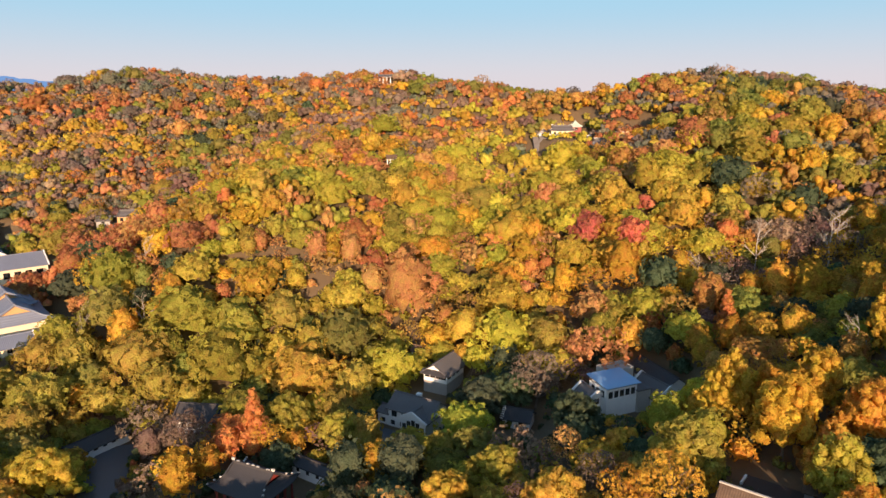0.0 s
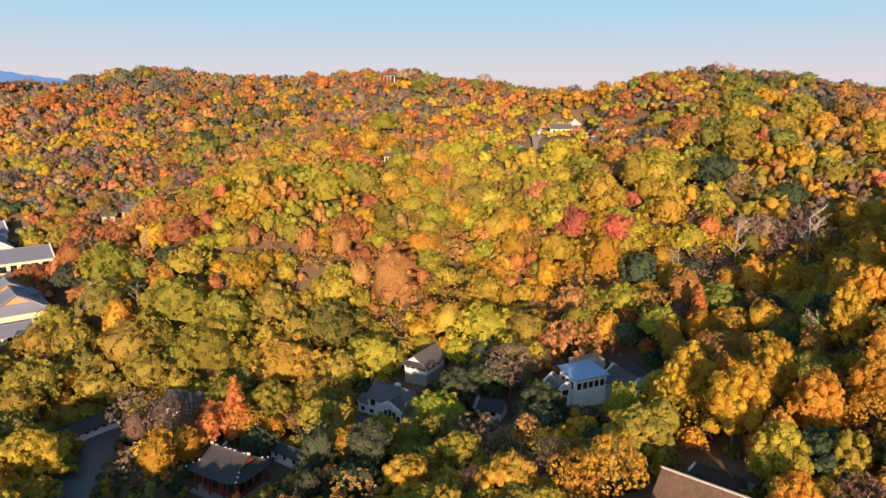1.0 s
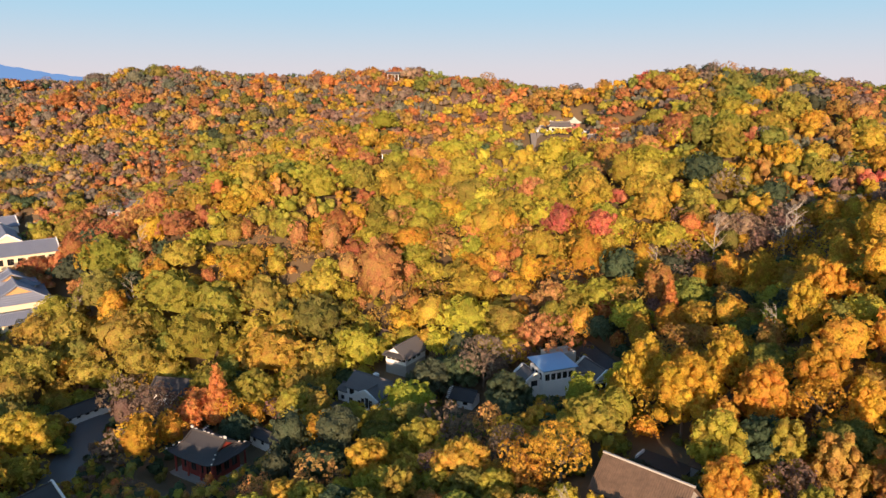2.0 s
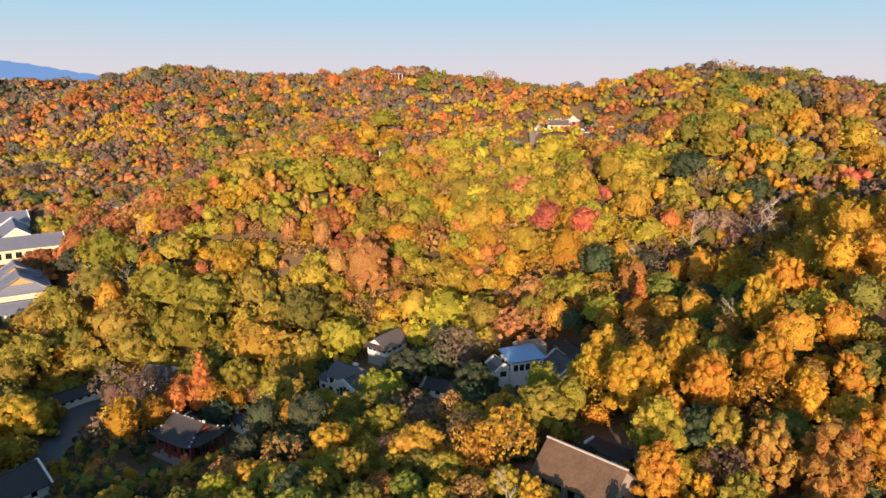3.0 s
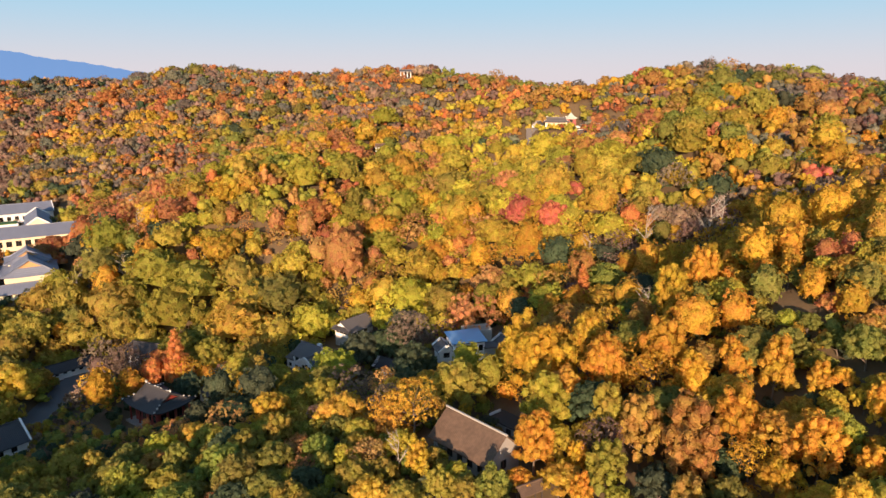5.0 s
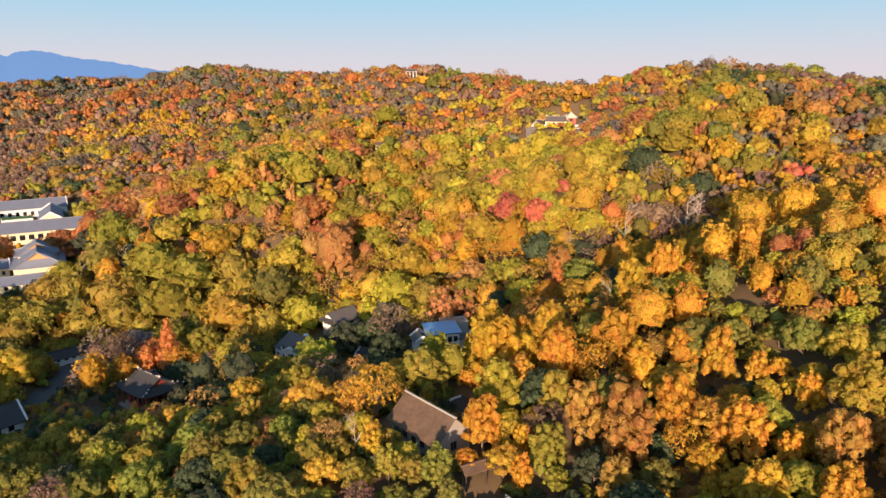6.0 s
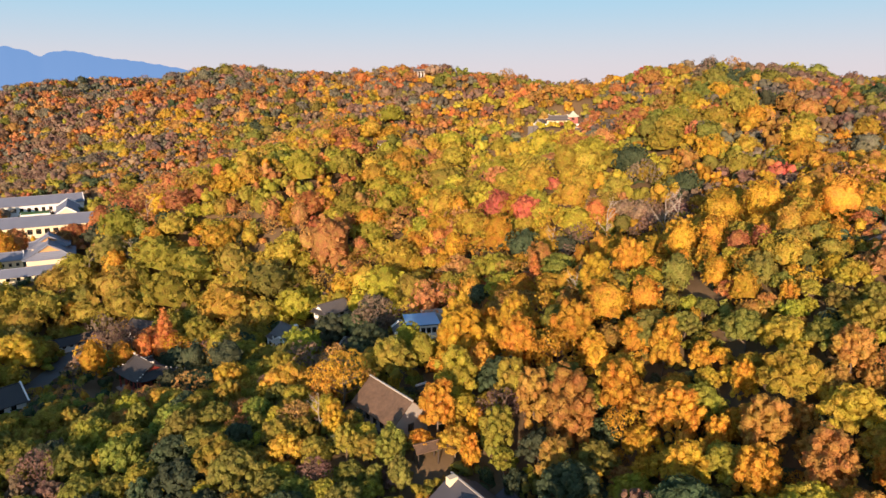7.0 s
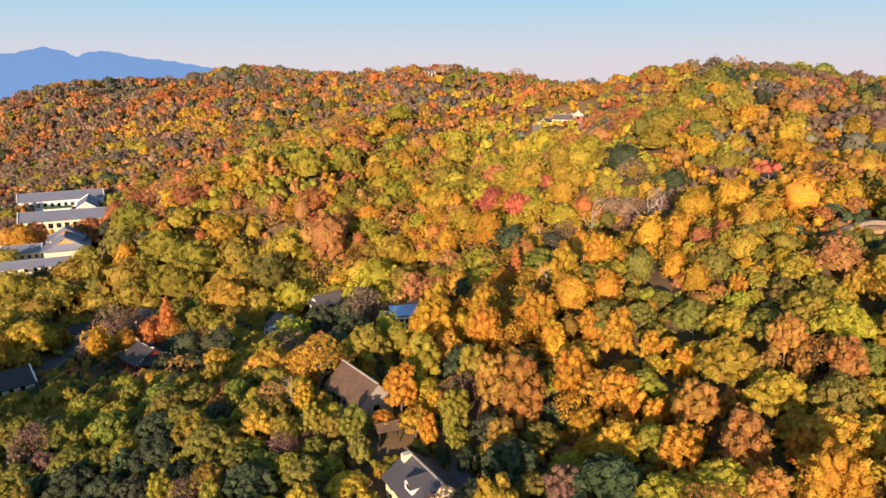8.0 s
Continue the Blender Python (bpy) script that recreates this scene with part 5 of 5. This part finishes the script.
slab(dormered, "chimney", -5.3, -4.1, -1.6, 0.0, 5.2, 7.9, cream, "cream rendered chimney block")
side_wing = new("side_wing")
side_wing.parent = dormered
side_wing.matrix_basis = pose(0.6, 7.6, 0)
walls(side_wing, 4.0, 7.0, 3.4, plaster, [("l", 0, 1.0, 1.2, 1.3)], -2.0)
gable_roof(side_wing, 4.0, 7.0, 3.4, 1.2, blue_slate, 0.4, 0.3, wall_mat=plaster)
porch = thing("garden_pavilion", "small open pavilion with an orange-brown sunlit roof", "pavilion", 54.4, 73.0, float(height(54.4, 73.0)), 40)
for sx in (-1.9, 1.9):
    for sy in (-0.8, 0.8):
        slab(porch, "post", sx - 0.09, sx + 0.09, sy - 0.09, sy + 0.09, -0.5, 3.2, timber)
gable_roof(porch, 4.2, 2.0, 3.1, 0.7, brown_tile, 0.35, 0.3)

# the museum-like complex with yellow walls and grey roofs
wing_m = thing("long_wing", "long cream-walled wing with square windows and grey tile roof", "building", -159.6, 224.6, 17.5, 41.3)
walls(wing_m, 42, 12, 5.6, cream, row("f", 12, 40, 1.7, 2.1, 2.3) + row("l", 3, 10, 2.0, 1.6, 2.0) + row("r", 2, 10, 2.0, 1.6, 2.0), -2.0)
gable_roof(wing_m, 42, 12, 5.6, 3.3, grey_tile, 0.8, 0.3, wall_mat=plaster, verge_mat=plaster)
wing_t = thing("long_wing", "long pale-walled rear wing under a grey tile roof", "building", -199.0, 260.0, 19.5, 45)
walls(wing_t, 40, 11, 5.8, plaster, row("f", 12, 38, 2.0, 1.6, 1.9) + row("l", 3, 10, 2.0, 1.6, 1.9), -2.0)
gable_roof(wing_t, 40, 11, 5.8, 3.2, grey_tile, 0.8, 0.3, wall_mat=plaster, verge_mat=plaster)
wing_c = thing("cross_wing", "cross wing with grey tile roof and a warm gable", "building", -172.5, 249.5, 18.5, -50)
walls(wing_c, 30, 9, 5.9, cream, row("f", 8, 28, 2.0, 1.6, 2.0), -2.0)
gable_roof(wing_c, 30, 9, 5.9, 3.0, grey_tile, 0.8, 0.3, wall_mat=cream, verge_mat=plaster)
lawn = thing("roof_garden", "square green lawn within the courtyard of the complex", "lawn", -186.0, 243.5, 23.0, 43)
slab(lawn, "turf", -6, 6, -3.5, 3.5, 0.0, 0.3, turf)
slab(lawn, "podium", -6.3, 6.3, -3.8, 3.8, -6.0, 0.0, plaster)
gate = thing("gate_hall", "cream gate hall with stacked grey gabled tile roofs", "building", -118.8, 179.0, 15.5, 131.3)
walls(gate, 15.0, 15.0, 5.4, cream, row("f", 3, 13, 1.8, 1.4, 1.9), -2.0)
hip_gable_roof(gate, 15.0, 15.0, 5.5, 5.0, grey_tile, 1.2, 0.5, ochre, grey_tile, False)
stack = new("rear_roof")
stack.parent = gate
stack.matrix_basis = pose(8.5, 0, 0)
walls(stack, 9.0, 12.0, 7.4, cream, [], -2.0)
hip_gable_roof(stack, 9.0, 12.0, 7.5, 4.2, grey_tile, 1.2, 0.5, ochre, grey_tile, False)
low_w = thing("side_wing", "low cream side wing with small windows and grey roof", "building", -135.5, 174.0, 15.5, 41.3)
walls(low_w, 13, 7, 4.4, cream, row("f", 5, 12, 1.6, 1.0, 1.3) + [("l", 0, 1.6, 1.2, 1.3)], -2.0)
gable_roof(low_w, 13, 7, 4.4, 2.0, grey_tile, 0.7, 0.4, wall_mat=cream, verge_mat=plaster)
front_w = thing("front_gallery", "low front gallery with a long grey tile roof", "building", -117.5, 162.5, 15.2, 41.3)
walls(front_w, 24, 6, 3.0, cream, row("f", 7, 22, 1.0, 1.2, 1.4), -2.0)
gable_roof(front_w, 24, 6, 3.0, 1.8, grey_tile, 0.8, 0.4, wall_mat=cream, verge_mat=plaster)

# pavilions and the temple on the hill
tea = thing("hillside_pavilion", "brown-roofed pavilion with an ochre wall on the slope", "pavilion", -127.0, 271.5, 31.0, 15)
walls(tea, 8.0, 5.0, 2.6, ochre, row("f", 3, 7, 0.8, 1.2, 1.4), -2.0)
hip_gable_roof(tea, 8.0, 5.0, 2.7, 2.0, slate, 0.8, 0.4, ochre, slate, False)
tea2 = thing("hillside_pavilion", "small slate-roofed pavilion on the brushy slope", "pavilion", -135.5, 268.0, 30.5, 15)
walls(tea2, 5.0, 4.0, 2.2, stone, [("f", 0, 0.8, 1.2, 1.2)], -2.0)
gable_roof(tea2, 5.0, 4.0, 2.2, 1.3, slate, 0.6, 0.4, wall_mat=stone)


def column_pavilion(x, y, size, roof_mat, label):
    ob = thing("column_pavilion", label, "pavilion", x, y, float(height(x, y)), 8)
    slab(ob, "platform", -size, size, -size * 0.8, size * 0.8, -1.5, 0.3, concrete)
    for sx in (-0.85, -0.28, 0.28, 0.85):
        for sy in (-0.65, 0.65):
            bm = bmesh.new()
            bmesh.ops.create_cone(bm, cap_ends=True, segments=8, radius1=0.2, radius2=0.17, depth=3.9, matrix=Matrix.Translation((sx * size, sy * size, 2.15)))
            part("column", bm, plaster, ob)
    slab(ob, "lintel", -size, size, -size * 0.8, size * 0.8, 4.0, 4.4, plaster)
    gable_roof(ob, 2 * size, 1.6 * size, 4.4, 1.0, roof_mat, 0.3, 0.2)


column_pavilion(-21.4, 284.5, 2.1, brown_tile, "small white-columned pavilion on the wooded hillside")
column_pavilion(-33.0, 398.0, 3.6, slate, "white-columned lookout pavilion on the ridge")
temple = thing("hill_temple", "long grey-roofed temple building among hilltop trees", "temple", 58.0, 338.0, 61.2, 2)
walls(temple, 11, 5, 3.2, cream, row("f", 4, 10, 1.3, 1.2, 1.4), -3.0)
hip_gable_roof(temple, 11, 5, 3.3, 2.1, slate, 0.9, 0.4, red_wood, ridge_white)
pyramid = thing("shrine", "small shrine with a pale green pyramid roof", "temple", 65.5, 343.5, 58.8, 5)
walls(pyramid, 5, 5, 7.4, red_wood, [("f", 0, 5.6, 1.4, 1.2)], -3.0)
for k in range(4):
    bm = bmesh.new()
    a, b = math.radians(45 + 90 * k), math.radians(135 + 90 * k)
    p, q = (4.4 * math.cos(a), 4.4 * math.sin(a), 7.3), (4.4 * math.cos(b), 4.4 * math.sin(b), 7.3)
    sheet(bm, p, q, (0.1 * math.cos(b), 0.1 * math.sin(b), 10.4), (0.1 * math.cos(a), 0.1 * math.sin(a), 10.4), 8, 5, 0.3, 0.5)
    part("roof_slope", bm, green_tile, pyramid)
terrace_wall = thing("terrace", "long pale terrace wall with a plastered parapet before the temple", "wall", 58.8, 331.4, 61.2, 1)
slab(terrace_wall, "retaining_wall", -12.6, 12.6, -0.5, 2.2, -7.0, 0.9, slate)
slab(terrace_wall, "parapet", -12.8, 12.8, -0.7, -0.2, 0.9, 1.8, plaster, "sunlit pale parapet")
for u in range(-12, 13, 4):
    slab(terrace_wall, "pillar", u - 0.28, u + 0.28, -0.74, -0.16, 0.9, 2.15, plaster)
stairs = thing("stairway", "pale stone stairway climbing to the temple terrace", "stairs", 44.6, 331.0, 56.2, 4)
for k in range(14):
    slab(stairs, "step", -1.4, 1.4, -4.4 + 0.4 * k, 1.6, 0.42 * k - 3.0, 0.42 * k - 0.02, slate)
for x, y, z, L, W, t, wall_mat, roof_mat, label in (
    (49.0, 337.5, 59.6, 6, 4.5, 70, stone, slate, "small temple side hall with a dark roof"),
    (82.0, 307.0, 59.8, 10, 4.5, 6, red_wood, yellow_tile, "red-walled temple hall under a sunlit yellow tile roof"),
    (77.5, 324.0, 61.6, 6, 4.5, -12, cream, brown_tile, "small cream temple house with a brown roof"),
    (71.5, 312.0, 56.8, 6, 4.0, 10, plaster, slate, "small white temple house on the hill"),
):
    ob = thing("temple_house", label, "temple", x, y, z, t)
    walls(ob, L, W, 3.6, wall_mat, [("f", -1.2, 1.4, 1.1, 1.4), ("f", 1.2, 1.4, 1.1, 1.4)], -3.0)
    gable_roof(ob, L, W, 3.6, 1.8, roof_mat, 0.7, 0.4, ridge_mat=ridge_white, wall_mat=wall_mat)

# the path along the spur, cut into the slope and held by a low wall
path_line = [(119 + 2.3 * k, 107.5 + 1.15 * k + 0.8 * math.sin(k * 0.7)) for k in range(14)]
bm = bmesh.new()
rings = []
for k, (x, y) in enumerate(path_line):
    a = path_line[max(0, k - 1)]
    b = path_line[min(len(path_line) - 1, k + 1)]
    d = Vector((b[0] - a[0], b[1] - a[1], 0)).normalized()
    s = Vector((-d.y, d.x, 0))
    z = float(height(x, y)) + 0.9
    rings.append([bm.verts.new(Vector((x, y, 0)) + s * o + Vector((0, 0, h))) for o, h in ((0.7, z - 2.5), (0.7, z), (-0.6, z), (-0.6, z + 0.25), (-0.85, z + 0.25), (-0.85, z - 2.8))])
for p, q in zip(rings, rings[1:]):
    for k in range(5):
        bm.faces.new((p[k], p[k + 1], q[k + 1], q[k]))
me = bpy.data.meshes.new("path")
bmesh.ops.recalc_face_normals(bm, faces=bm.faces)
bm.to_mesh(me)
bm.free()
me.materials.append(worn_path)
tagged(new("path", me), "pale footpath with a low wall along the spur", "path", kind="structure")

# bare earth above the path and a smaller patch below it
for k0, k1, o0, o1 in ((8, 13, 0.7, 9.0), (8, 13, -1.2, -7.0)):
    bm = bmesh.new()
    grid = []
    for k in range(2 * (k1 - k0) + 1):
        x0, y0 = path_line[min(13, k0 + k // 2)]
        x1, y1 = path_line[min(13, k0 + (k + 1) // 2)]
        ring = []
        for j in range(9):
            o = o0 + (o1 * (0.75 + 0.3 * noise.noise((k * 0.35, 4.0, 1.0))) - o0) * j / 8
            x, y = (x0 + x1) / 2 - 0.45 * o, (y0 + y1) / 2 + 0.89 * o
            up = 0.45 + 0.25 * noise.noise((x * 0.4, y * 0.4, 0.0)) if 0 < j < 8 and 0 < k < 2 * (k1 - k0) else -0.3
            ring.append(bm.verts.new((x, y, float(height(x, y)) + up)))
        grid.append(ring)
    for p, q in zip(grid, grid[1:]):
        for j in range(8):
            bm.faces.new((p[j], q[j], q[j + 1], p[j + 1])).smooth = True
    me = bpy.data.meshes.new("bare_slope")
    bmesh.ops.recalc_face_normals(bm, faces=bm.faces)
    bm.to_mesh(me)
    bm.free()
    me.materials.append(earth)
    tagged(new("bare_slope", me), "bare orange-brown earth slope beside the path", "ground", kind="structure")

# bare trees with pale limbs
bare = trunk_mesh("limbs", 77, 1.7, 0.55, pale_bark, 9, 0.05)
for x, y, r in ((84, 178, 5.2), (100, 172, 5.6), (104, 176, 4.6), (68, 176, 3.8), (-88, 196, 4.6), (-96, 172, 4.8), (-81, 176, 4.4), (77, 120, 3.6), (33, 77, 2.8)):
    ob = new("bare_tree", bare)
    ob.matrix_basis = pose(x, y, float(height(x, y)), 0, 0, 40 * x) @ Matrix.Diagonal((r, r, r * 1.3, 1))
    tagged(ob, "leafless tree with pale branching limbs", "tree", group="bare trees")
